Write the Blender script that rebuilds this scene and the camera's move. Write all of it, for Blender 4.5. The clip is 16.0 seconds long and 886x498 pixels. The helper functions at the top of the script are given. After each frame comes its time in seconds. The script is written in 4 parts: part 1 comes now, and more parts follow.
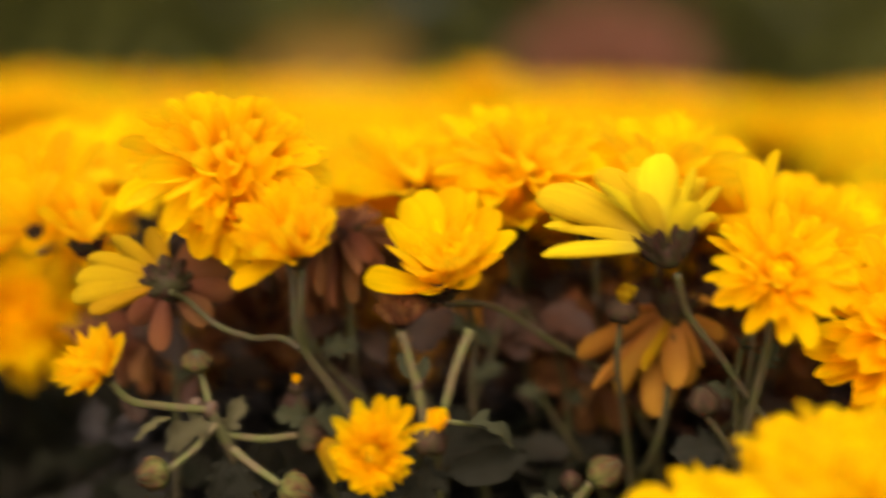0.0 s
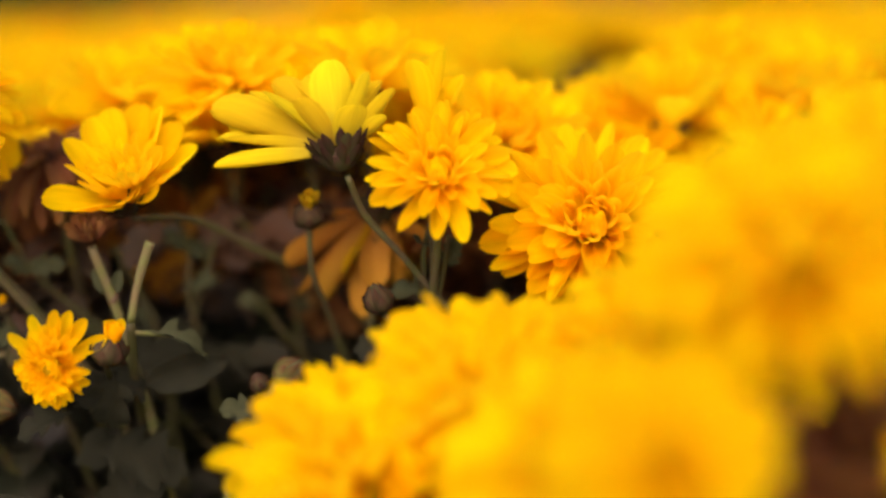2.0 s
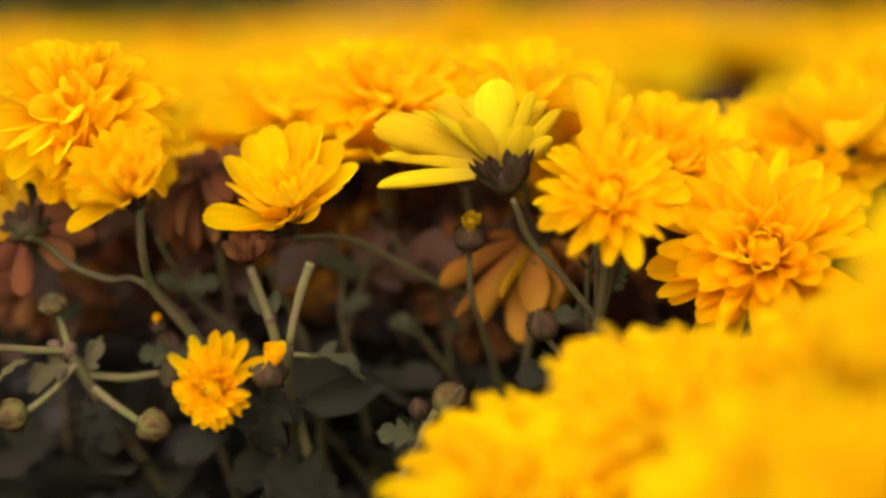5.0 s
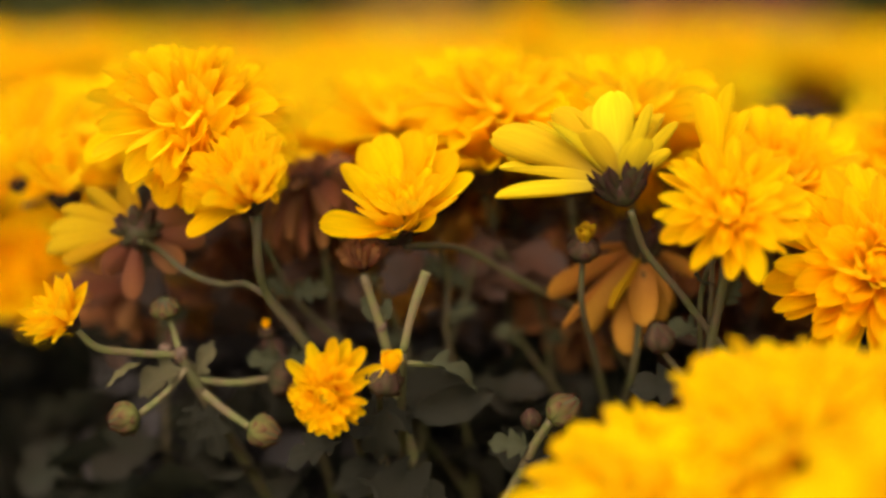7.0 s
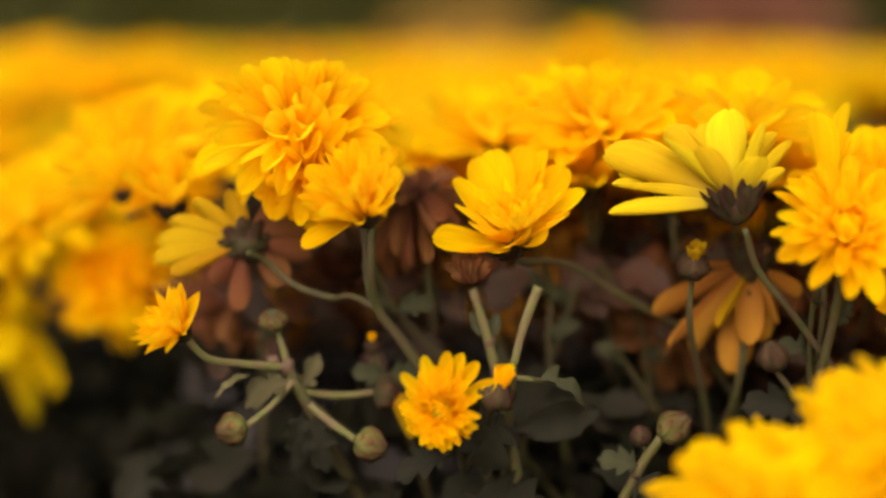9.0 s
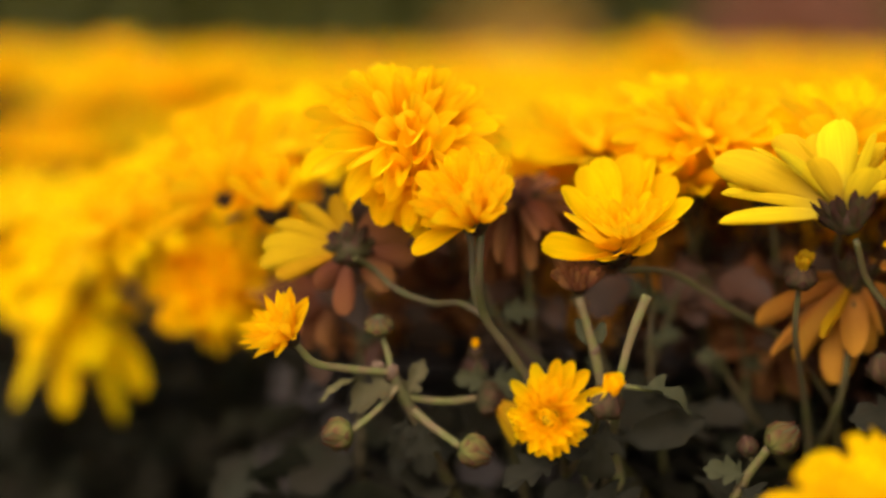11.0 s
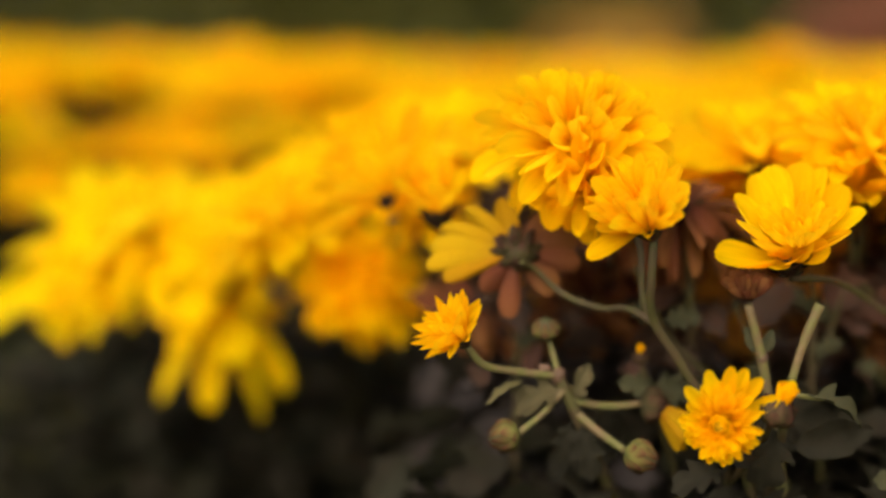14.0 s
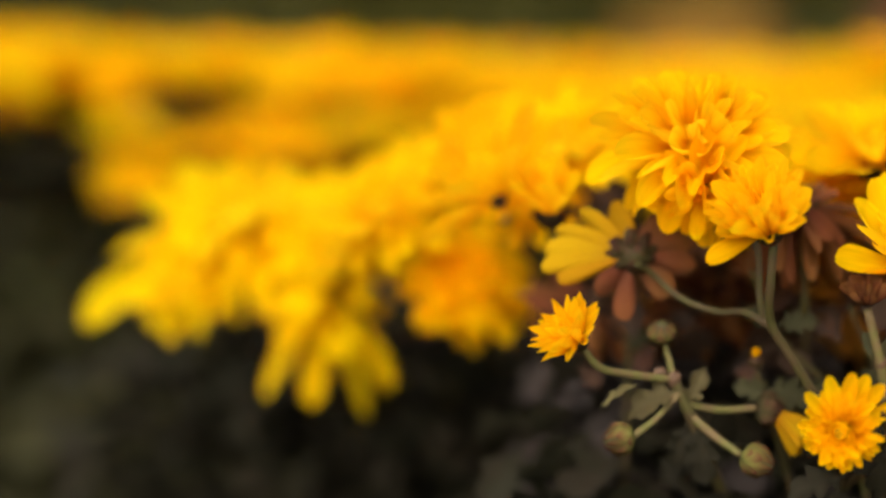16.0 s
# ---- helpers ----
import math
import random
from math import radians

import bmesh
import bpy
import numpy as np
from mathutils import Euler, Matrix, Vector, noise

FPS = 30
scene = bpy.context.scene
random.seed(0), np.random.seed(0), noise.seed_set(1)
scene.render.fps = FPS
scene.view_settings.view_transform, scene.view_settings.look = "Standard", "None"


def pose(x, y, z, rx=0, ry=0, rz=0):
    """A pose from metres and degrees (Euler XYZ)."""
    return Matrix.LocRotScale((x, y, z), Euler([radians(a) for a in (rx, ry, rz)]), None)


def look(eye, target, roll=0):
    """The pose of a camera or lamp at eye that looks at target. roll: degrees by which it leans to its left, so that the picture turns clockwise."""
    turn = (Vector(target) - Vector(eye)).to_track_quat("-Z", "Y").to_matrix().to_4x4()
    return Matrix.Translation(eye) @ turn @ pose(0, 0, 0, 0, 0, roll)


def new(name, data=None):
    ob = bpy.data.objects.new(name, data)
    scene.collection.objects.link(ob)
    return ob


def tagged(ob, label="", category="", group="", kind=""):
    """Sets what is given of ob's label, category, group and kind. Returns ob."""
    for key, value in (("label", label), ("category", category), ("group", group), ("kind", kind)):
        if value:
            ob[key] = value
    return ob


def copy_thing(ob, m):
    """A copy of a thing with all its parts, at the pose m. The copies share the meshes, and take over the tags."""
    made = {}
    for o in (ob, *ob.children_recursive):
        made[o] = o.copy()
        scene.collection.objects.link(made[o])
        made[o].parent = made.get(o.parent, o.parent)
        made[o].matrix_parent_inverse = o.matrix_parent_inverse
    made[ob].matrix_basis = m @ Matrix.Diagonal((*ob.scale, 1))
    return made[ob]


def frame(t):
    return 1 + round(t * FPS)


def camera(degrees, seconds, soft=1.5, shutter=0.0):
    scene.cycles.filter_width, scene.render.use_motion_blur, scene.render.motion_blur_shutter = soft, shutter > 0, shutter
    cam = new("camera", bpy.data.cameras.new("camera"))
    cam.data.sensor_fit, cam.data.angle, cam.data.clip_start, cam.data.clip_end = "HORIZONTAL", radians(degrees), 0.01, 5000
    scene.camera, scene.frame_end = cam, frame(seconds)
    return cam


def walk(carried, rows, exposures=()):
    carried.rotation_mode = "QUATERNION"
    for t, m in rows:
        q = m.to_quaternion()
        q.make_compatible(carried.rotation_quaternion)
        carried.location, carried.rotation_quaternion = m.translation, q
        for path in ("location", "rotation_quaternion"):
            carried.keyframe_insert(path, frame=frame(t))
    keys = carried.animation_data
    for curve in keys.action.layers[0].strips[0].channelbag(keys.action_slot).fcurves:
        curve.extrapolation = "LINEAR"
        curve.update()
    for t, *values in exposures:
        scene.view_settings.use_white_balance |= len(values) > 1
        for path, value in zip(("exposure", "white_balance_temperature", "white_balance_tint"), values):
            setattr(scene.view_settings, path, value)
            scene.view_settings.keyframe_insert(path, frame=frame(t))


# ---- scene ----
cam = camera(30, 16.0, soft=2.7, shutter=0.5)
# the close-up lens: wide open, focused on the front sprigs
cam.data.dof.use_dof = True
cam.data.dof.focus_distance = 0.493
cam.data.dof.aperture_fstop = 2.5
PATH = [
    (0, (-0.0218, 0.0110, 0.5000), -5.138, -6.647, 1.573),
    (0.5, (0.0095, 0.0055, 0.5007), -6.981, -7.730, 0.920),
    (1, (0.0401, -0.0013, 0.5027), -6.513, -8.707, -0.083),
    (1.5, (0.0680, -0.0061, 0.5001), -5.287, -8.871, -1.229),
    (2, (0.0822, -0.0093, 0.4966), -4.170, -9.337, -1.754),
    (2.5, (0.0944, -0.0070, 0.4956), -2.928, -9.706, -2.006),
    (3, (0.0966, -0.0058, 0.4961), -2.941, -9.672, -2.070),
    (3.5, (0.0915, -0.0022, 0.4958), -2.617, -9.484, -1.980),
    (4, (0.0791, 0.0008, 0.4989), -2.465, -9.387, -1.762),
    (4.5, (0.0668, 0.0028, 0.4990), -1.748, -9.040, -1.532),
    (5, (0.0590, 0.0040, 0.4994), -1.223, -8.897, -1.304),
    (7.5, (0.0230, 0.0047, 0.5012), -0.368, -8.508, -0.212),
    (8, (0.0165, 0.0050, 0.5009), 0.056, -8.286, -0.068),
    (8.5, (0.0106, 0.0044, 0.5014), 0.310, -8.313, 0.065),
    (9, (0.0025, 0.0037, 0.4989), 0.111, -7.902, 0.267),
    (11.5, (-0.0243, 0.0022, 0.5009), 1.926, -7.889, 0.828),
    (12, (-0.0299, 0.0013, 0.5005), 2.476, -7.851, 0.913),
    (12.5, (-0.0354, 0.0007, 0.4985), 2.734, -7.573, 1.104),
    (13, (-0.0390, 0.0004, 0.5016), 3.290, -8.026, 1.053),
    (13.5, (-0.0454, -0.0007, 0.5025), 3.495, -7.982, 1.110),
    (14, (-0.0505, -0.0020, 0.5004), 3.742, -7.778, 1.432),
    (14.5, (-0.0512, -0.0014, 0.5040), 4.849, -8.164, 1.307),
    (15, (-0.0597, -0.0028, 0.5018), 5.156, -7.852, 1.420),
    (15.5, (-0.0643, -0.0038, 0.5016), 5.465, -7.889, 1.692),
    (16, (-0.0646, -0.0040, 0.5044), 6.214, -8.243, 1.495),
]
walk(cam, [(t, Matrix.Translation(eye) @ pose(0, 0, 0, 90 + pitch, 0, yaw) @ pose(0, 0, 0, 0, 0, roll)) for t, eye, yaw, pitch, roll in PATH],
     exposures=[(0, 1.42, 6500, 10), (16, 1.42, 6500, 10)])

# ---------------------------------------------------------------- world and sun (overcast afternoon)
world = bpy.data.worlds.new("overcast_sky")
scene.world = world
world.use_nodes = True
wn, wl = world.node_tree.nodes, world.node_tree.links
sky = wn.new("ShaderNodeTexSky")
sky.sky_type = 'NISHITA'
sky.sun_disc = False
sky.sun_elevation = radians(42)
sky.sun_rotation = radians(195)
sky.air_density, sky.dust_density, sky.ozone_density = 1.0, 5.0, 0.6
wn["Background"].inputs["Strength"].default_value = 0.14
wl.new(sky.outputs[0], wn["Background"].inputs["Color"])
sun_data = bpy.data.lights.new("sun", 'SUN')
sun_data.energy, sun_data.angle, sun_data.color = 1.1, radians(70), (1.0, 0.95, 0.87)
sun = new("sun", sun_data)
sun.matrix_world = look((-0.8, -2.9, 3.4), (0, 0.5, 0.4))


# ---------------------------------------------------------------- materials
def nodes_of(name):
    m = bpy.data.materials.new(name)
    m.use_nodes = True
    return m, m.node_tree.nodes, m.node_tree.links


def ramp(n, stops):
    r = n.new("ShaderNodeValToRGB")
    while len(r.color_ramp.elements) < len(stops):
        r.color_ramp.elements.new(0.5)
    for e, (p, c) in zip(r.color_ramp.elements, stops):
        e.position, e.color = p, (*c, 1)
    return r


def petal_material(name, base, mid, tip, glow=0.42, spread=0.10, brown=0.0):
    """A thin ray floret: darker at its base, veined along its length, letting some light through."""
    m, n, l = nodes_of(name)
    p = n["Principled BSDF"]
    uv = n.new("ShaderNodeUVMap")
    sep = n.new("ShaderNodeSeparateXYZ")
    l.new(uv.outputs[0], sep.inputs[0])
    r = ramp(n, [(0.0, base), (0.38, mid), (1.0, tip)])
    l.new(sep.outputs[0], r.inputs[0])
    # one floret differs a little from the next
    info, isl, add = n.new("ShaderNodeObjectInfo"), n.new("ShaderNodeNewGeometry"), n.new("ShaderNodeMath")
    add.operation = 'ADD'
    l.new(info.outputs["Random"], add.inputs[0])
    l.new(isl.outputs["Random Per Island"], add.inputs[1])
    fr = n.new("ShaderNodeMath")
    fr.operation = 'FRACT'
    l.new(add.outputs[0], fr.inputs[0])
    hue = n.new("ShaderNodeHueSaturation")
    mh = n.new("ShaderNodeMapRange")
    mh.inputs[3].default_value, mh.inputs[4].default_value = 0.5 - 0.012, 0.5 + 0.010
    l.new(fr.outputs[0], mh.inputs[0])
    l.new(mh.outputs[0], hue.inputs["Hue"])
    mv = n.new("ShaderNodeMapRange")
    mv.inputs[3].default_value, mv.inputs[4].default_value = 1 - spread, 1 + spread
    l.new(fr.outputs[0], mv.inputs[0])
    l.new(mv.outputs[0], hue.inputs["Value"])
    l.new(r.outputs[0], hue.inputs["Color"])
    # veins along the floret, blotches across it
    mp = n.new("ShaderNodeMapping")
    mp.inputs["Scale"].default_value = (1.6, 13, 1)
    l.new(uv.outputs[0], mp.inputs[0])
    vein = n.new("ShaderNodeTexNoise")
    vein.inputs["Scale"].default_value = 1.0
    vein.inputs["Detail"].default_value = 3
    l.new(mp.outputs[0], vein.inputs["Vector"])
    mvein = n.new("ShaderNodeMapRange")
    mvein.inputs[1].default_value, mvein.inputs[2].default_value = 0.3, 0.75
    mvein.inputs[3].default_value, mvein.inputs[4].default_value = 0.84, 1.06
    l.new(vein.outputs[0], mvein.inputs[0])
    mul = n.new("ShaderNodeMix")
    mul.data_type, mul.blend_type = 'RGBA', 'MULTIPLY'
    mul.inputs[0].default_value = 1.0
    l.new(hue.outputs[0], mul.inputs[6])
    l.new(mvein.outputs[0], mul.inputs[7])
    col = mul.outputs[2]
    if brown:
        tc = n.new("ShaderNodeTexCoord")
        blot = n.new("ShaderNodeTexNoise")
        blot.inputs["Scale"].default_value, blot.inputs["Detail"].default_value = 90, 4
        l.new(tc.outputs["Object"], blot.inputs["Vector"])
        br = ramp(n, [(0.40, (0, 0, 0)), (0.68, (brown, brown, brown))])
        l.new(blot.outputs[0], br.inputs[0])
        mx = n.new("ShaderNodeMix")
        mx.data_type = 'RGBA'
        l.new(br.outputs[0], mx.inputs[0])
        l.new(col, mx.inputs[6])
        mx.inputs[7].default_value = (0.09, 0.035, 0.012, 1)
        col = mx.outputs[2]
    l.new(col, p.inputs["Base Color"])
    p.inputs["Roughness"].default_value = 0.62
    p.inputs["Specular IOR Level"].default_value = 0.0
    bump = n.new("ShaderNodeBump")
    bump.inputs["Strength"].default_value, bump.inputs["Distance"].default_value = 0.35, 0.0006
    l.new(vein.outputs[0], bump.inputs["Height"])
    l.new(bump.outputs[0], p.inputs["Normal"])
    tr = n.new("ShaderNodeBsdfTranslucent")
    thin = n.new("ShaderNodeGamma")
    thin.inputs[1].default_value = 0.80
    l.new(col, thin.inputs[0])
    l.new(thin.outputs[0], tr.inputs[0])
    mix = n.new("ShaderNodeMixShader")
    mix.inputs[0].default_value = glow
    l.new(p.outputs[0], mix.inputs[1])
    l.new(tr.outputs[0], mix.inputs[2])
    l.new(mix.outputs[0], n["Material Output"].inputs["Surface"])
    return m


def plant_material(name, dark, light, scale=120.0, rough=0.55, glow=0.0, relief=0.4, third=None, gloss=0.10):
    """Stems, leaves, buds: two greens mottled at two sizes, with a fine relief."""
    m, n, l = nodes_of(name)
    p = n["Principled BSDF"]
    tc = n.new("ShaderNodeTexCoord")
    a, b = n.new("ShaderNodeTexNoise"), n.new("ShaderNodeTexNoise")
    a.inputs["Scale"].default_value, a.inputs["Detail"].default_value = scale, 5
    b.inputs["Scale"].default_value, b.inputs["Detail"].default_value = scale * 6, 3
    l.new(tc.outputs["Object"], a.inputs["Vector"])
    l.new(tc.outputs["Object"], b.inputs["Vector"])
    info, isl = n.new("ShaderNodeObjectInfo"), n.new("ShaderNodeNewGeometry")
    s1, s2 = n.new("ShaderNodeMath"), n.new("ShaderNodeMath")
    s1.operation = s2.operation = 'MULTIPLY_ADD'
    l.new(b.outputs[0], s1.inputs[0])
    s1.inputs[1].default_value = 0.35
    l.new(a.outputs[0], s1.inputs[2])
    l.new(isl.outputs["Random Per Island"], s2.inputs[0])
    s2.inputs[1].default_value = 0.3
    l.new(s1.outputs[0], s2.inputs[2])
    stops = [(0.42, dark), (0.95, light)]
    if third:
        stops = [(0.42, dark), (0.74, light), (0.95, third)]
    r = ramp(n, stops)
    l.new(s2.outputs[0], r.inputs[0])
    l.new(r.outputs[0], p.inputs["Base Color"])
    p.inputs["Roughness"].default_value = rough
    p.inputs["Specular IOR Level"].default_value = gloss
    bump = n.new("ShaderNodeBump")
    bump.inputs["Strength"].default_value, bump.inputs["Distance"].default_value = relief, 0.0006
    l.new(b.outputs[0], bump.inputs["Height"])
    l.new(bump.outputs[0], p.inputs["Normal"])
    if glow:
        tr = n.new("ShaderNodeBsdfTranslucent")
        l.new(r.outputs[0], tr.inputs[0])
        mix = n.new("ShaderNodeMixShader")
        mix.inputs[0].default_value = glow
        l.new(p.outputs[0], mix.inputs[1])
        l.new(tr.outputs[0], mix.inputs[2])
        l.new(mix.outputs[0], n["Material Output"].inputs["Surface"])
    return m


GOLD = petal_material("petal_gold", (0.89, 0.465, 0.0015), (0.92, 0.535, 0.0015), (0.92, 0.56, 0.002), glow=0.70, spread=0.06)
AMBER = petal_material("petal_amber", (0.88, 0.43, 0.0015), (0.91, 0.495, 0.0015), (0.92, 0.53, 0.002), glow=0.70, spread=0.06)
LEMON = petal_material("petal_lemon", (0.86, 0.52, 0.002), (0.91, 0.585, 0.002), (0.91, 0.61, 0.0025), glow=0.70, spread=0.06)
BUTTER = petal_material("petal_butter_yellow", (0.86, 0.545, 0.002), (0.90, 0.61, 0.002), (0.90, 0.64, 0.003), glow=0.70, spread=0.06)
# lemon for petals seen from below, their shade put into the darker, duller colour
LEMON_SHADE = petal_material("petal_lemon_shade", (0.31, 0.20, 0.020), (0.50, 0.325, 0.008), (0.61, 0.40, 0.006), glow=0.45, spread=0.12)
# faded yellow, taken a step darker for the shade the turned-away petals hang in
TIRED = petal_material("petal_tired", (0.30, 0.145, 0.006), (0.38, 0.212, 0.0035), (0.42, 0.245, 0.0035), brown=0.4)
FADED = petal_material("petal_faded", (0.26, 0.095, 0.022), (0.36, 0.145, 0.024), (0.44, 0.20, 0.022), glow=0.4, brown=0.5)
RUSSET = petal_material("petal_russet", (0.085, 0.032, 0.020), (0.13, 0.048, 0.023), (0.17, 0.068, 0.023), brown=0.4)
STEM = plant_material("stem_green", (0.018, 0.0165, 0.006), (0.041, 0.038, 0.012), 150, third=(0.044, 0.031, 0.015))
STEM_PALE = plant_material("stem_pale", (0.034, 0.033, 0.010), (0.076, 0.074, 0.022), 200, third=(0.085, 0.060, 0.028))
# near-black for a leaf: the plant's inner shade is carried partly by this colour
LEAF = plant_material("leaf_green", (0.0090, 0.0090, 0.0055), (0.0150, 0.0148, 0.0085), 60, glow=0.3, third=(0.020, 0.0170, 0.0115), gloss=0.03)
LEAF_LIGHT = plant_material("leaf_grey_green", (0.015, 0.015, 0.007), (0.033, 0.032, 0.013), 90, glow=0.15)
BUD = plant_material("bud_green", (0.020, 0.020, 0.008), (0.046, 0.043, 0.016), 240)
BRACT = petal_material("bract_green", (0.058, 0.060, 0.018), (0.085, 0.078, 0.022), (0.060, 0.018, 0.013), glow=0.12, spread=0.3)
SEPAL = petal_material("sepal", (0.027, 0.026, 0.010), (0.027, 0.019, 0.010), (0.028, 0.010, 0.008), glow=0.1, spread=0.25)
BRACT_BROWN = petal_material("bract_brown", (0.028, 0.026, 0.012), (0.036, 0.028, 0.013), (0.044, 0.019, 0.013), glow=0.08, spread=0.25)
# brown leaf colour that warms and lifts the black gaps in the plant
BROWN_LIFT = plant_material("dry_leaves", (0.022, 0.014, 0.010), (0.042, 0.026, 0.017), 50, glow=0.3, third=(0.055, 0.026, 0.016))
NODE = plant_material("node_red", (0.040, 0.022, 0.014), (0.070, 0.042, 0.025), 300)
CALYX = plant_material("calyx_brown", (0.014, 0.007, 0.006), (0.034, 0.016, 0.011), 260, third=(0.028, 0.025, 0.010), gloss=0.04)
DISC_GREEN = plant_material("young_disc", (0.10, 0.085, 0.006), (0.36, 0.24, 0.006), 500, third=(0.12, 0.115, 0.02))
# paler than the green leaves, to brighten the deep shade behind them
SHADE_LIFT = plant_material("shade_lift_leaves", (0.030, 0.026, 0.024), (0.050, 0.042, 0.038), 50, glow=0.3, gloss=0.03)
SOIL = plant_material("soil", (0.022, 0.016, 0.012), (0.055, 0.040, 0.030), 14, rough=0.95, relief=1.0)
LAWN = plant_material("lawn", (0.030, 0.036, 0.010), (0.075, 0.080, 0.022), 9, rough=0.9, relief=1.0)
HEDGE = plant_material("hedge_leaves", (0.036, 0.036, 0.008), (0.092, 0.088, 0.020), 8, glow=0.2)
BARK = plant_material("bark", (0.030, 0.020, 0.015), (0.070, 0.05, 0.038), 30, rough=0.9, relief=0.9)


# ---------------------------------------------------------------- mesh helpers
def mesh_from(name, verts, faces, material, uvs=None, smooth=True):
    me = bpy.data.meshes.new(name)
    me.from_pydata([tuple(v) for v in verts], [], faces)
    me.materials.append(material)
    if smooth:
        me.polygons.foreach_set("use_smooth", [True] * len(me.polygons))
    if uvs is not None:
        lay = me.uv_layers.new(name="UVMap")
        idx = np.empty(len(me.loops), dtype=np.int32)
        me.loops.foreach_get("vertex_index", idx)
        lay.data.foreach_set("uv", np.asarray(uvs, dtype=np.float32)[idx].ravel())
    me.update()
    return me


def part(name, mesh, parent, m=None, label=""):
    """A mesh object under a thing or a part; m is its pose in the parent's space."""
    ob = new(name, mesh)
    ob.parent = parent
    if m is not None:
        ob.matrix_local = m
    if label:
        ob["label"] = label
    return ob


def thing(name, base, label, category, group="", kind=""):
    ob = new(name)
    ob.empty_display_size = 0.01
    ob.location = base
    return tagged(ob, label, category, group, kind)


def petal_points(shape, bend, cup, na=7, nc=4, twist=0.0):
    """A ray floret of unit length along x, upper side +z. shape: broad, narrow, pointed or spoon."""
    verts, uvs = [], []
    for i in range(na + 1):
        u = 1 - (1 - i / na) ** 1.55
        if shape == "broad":
            w = (0.16 + 0.34 * math.sin(min(u / 0.68, 1) * math.pi / 2)) * (1 if u < 0.70 else math.sqrt(max(0.0, 1 - ((u - 0.70) / 0.303) ** 2)))
        elif shape == "narrow":
            w = (0.22 + 0.28 * math.sin(min(u / 0.6, 1) * math.pi / 2)) * (1 if u < 0.7 else math.sqrt(max(0.0, 1 - ((u - 0.7) / 0.304) ** 2)))
        elif shape == "pointed":
            w = 0.5 * (0.34 + 0.66 * math.sin(min(u / 0.5, 1) * math.pi / 2)) * (1 if u < 0.5 else max(0.03, 1 - ((u - 0.5) / 0.505) ** 1.9))
        elif shape == "blunt":
            w = 0.5 * (0.5 + 0.5 * math.sin(min(u / 0.55, 1) * math.pi / 2)) * (1 if u < 0.5 else math.sqrt(max(0.0016, 1 - ((u - 0.5) / 0.501) ** 3.0)))
        else:
            w = (0.17 + 0.33 * u ** 1.5) * (1 if u < 0.74 else math.sqrt(max(0.0, 1 - ((u - 0.74) / 0.263) ** 2)))
        a = bend * u
        x = math.sin(a) / bend if abs(bend) > 1e-4 else u
        z = (1 - math.cos(a)) / bend if abs(bend) > 1e-4 else 0.0
        tx, tz = math.cos(a), math.sin(a)
        for j in range(nc + 1):
            v = 2 * j / nc - 1
            lift = cup * w * (v * v) * (0.45 + 0.55 * (1 - u)) + 0.035 * math.cos(v * math.pi * 2) * (1 - u * 0.6) * w
            notch = -0.03 * (1 - abs(v)) if i == na else 0.0
            y = v * w
            tw = twist * u
            y, lift = y * math.cos(tw) - lift * math.sin(tw), y * math.sin(tw) + lift * math.cos(tw)
            verts.append((x - tz * lift + notch, y, z + tx * lift))
            uvs.append((u, 0.5 + 0.5 * v))
    faces = []
    for i in range(na):
        for j in range(nc):
            k = i * (nc + 1) + j
            faces.append((k, k + nc + 1, k + nc + 2, k + 1))
    return verts, faces, uvs


PETALS = {}


def petal_mesh(shape, bend, cup, material, twist=0.0):
    key = (shape, round(bend, 2), round(cup, 2), material.name, round(twist, 2))
    if key not in PETALS:
        v, f, uv = petal_points(shape, bend, cup, twist=twist)
        PETALS[key] = mesh_from("petal", v, f, material, uv)
    return PETALS[key]


def smooth_line(points, steps=6):
    """A smooth line through the points, its bends scaled to the lengths of the pieces."""
    p = [Vector(q) for q in points]
    d = [max((b - a).length, 1e-6) for a, b in zip(p, p[1:])]
    tan = []
    for i in range(len(p)):
        if i == 0:
            tan.append((p[1] - p[0]) / d[0])
        elif i == len(p) - 1:
            tan.append((p[-1] - p[-2]) / d[-1])
        else:
            tan.append(((p[i + 1] - p[i]) / d[i] * d[i - 1] + (p[i] - p[i - 1]) / d[i - 1] * d[i]) / (d[i] + d[i - 1]))
    out = []
    for i in range(len(p) - 1):
        for k in range(steps):
            t = k / steps
            out.append(p[i] * (2 * t ** 3 - 3 * t * t + 1) + tan[i] * d[i] * (t ** 3 - 2 * t * t + t) + p[i + 1] * (3 * t * t - 2 * t ** 3) + tan[i + 1] * d[i] * (t ** 3 - t * t))
    out.append(p[-1])
    return out


def tube_points(line, r0, r1, sides=8, ribs=0.10, seed=0):
    """A ribbed, slightly uneven stem along a line."""
    verts, faces = [], []
    side = None
    for i, q in enumerate(line):
        d = (line[min(i + 1, len(line) - 1)] - line[max(i - 1, 0)]).normalized()
        side = (d.orthogonal() if side is None else side - d * side.dot(d)).normalized()
        other = d.cross(side)
        r = r0 + (r1 - r0) * i / (len(line) - 1)
        r *= 1 + 0.10 * noise.noise(q * 140 + Vector((seed, 0, 0)))
        for k in range(sides):
            a = 2 * math.pi * k / sides
            rr = r * (1 + ribs * math.cos(a * sides / 2))
            verts.append(q + (side * math.cos(a) + other * math.sin(a)) * rr)
    for i in range(len(line) - 1):
        for k in range(sides):
            a, b = i * sides + k, i * sides + (k + 1) % sides
            faces.append((a, b, b + sides, a + sides))
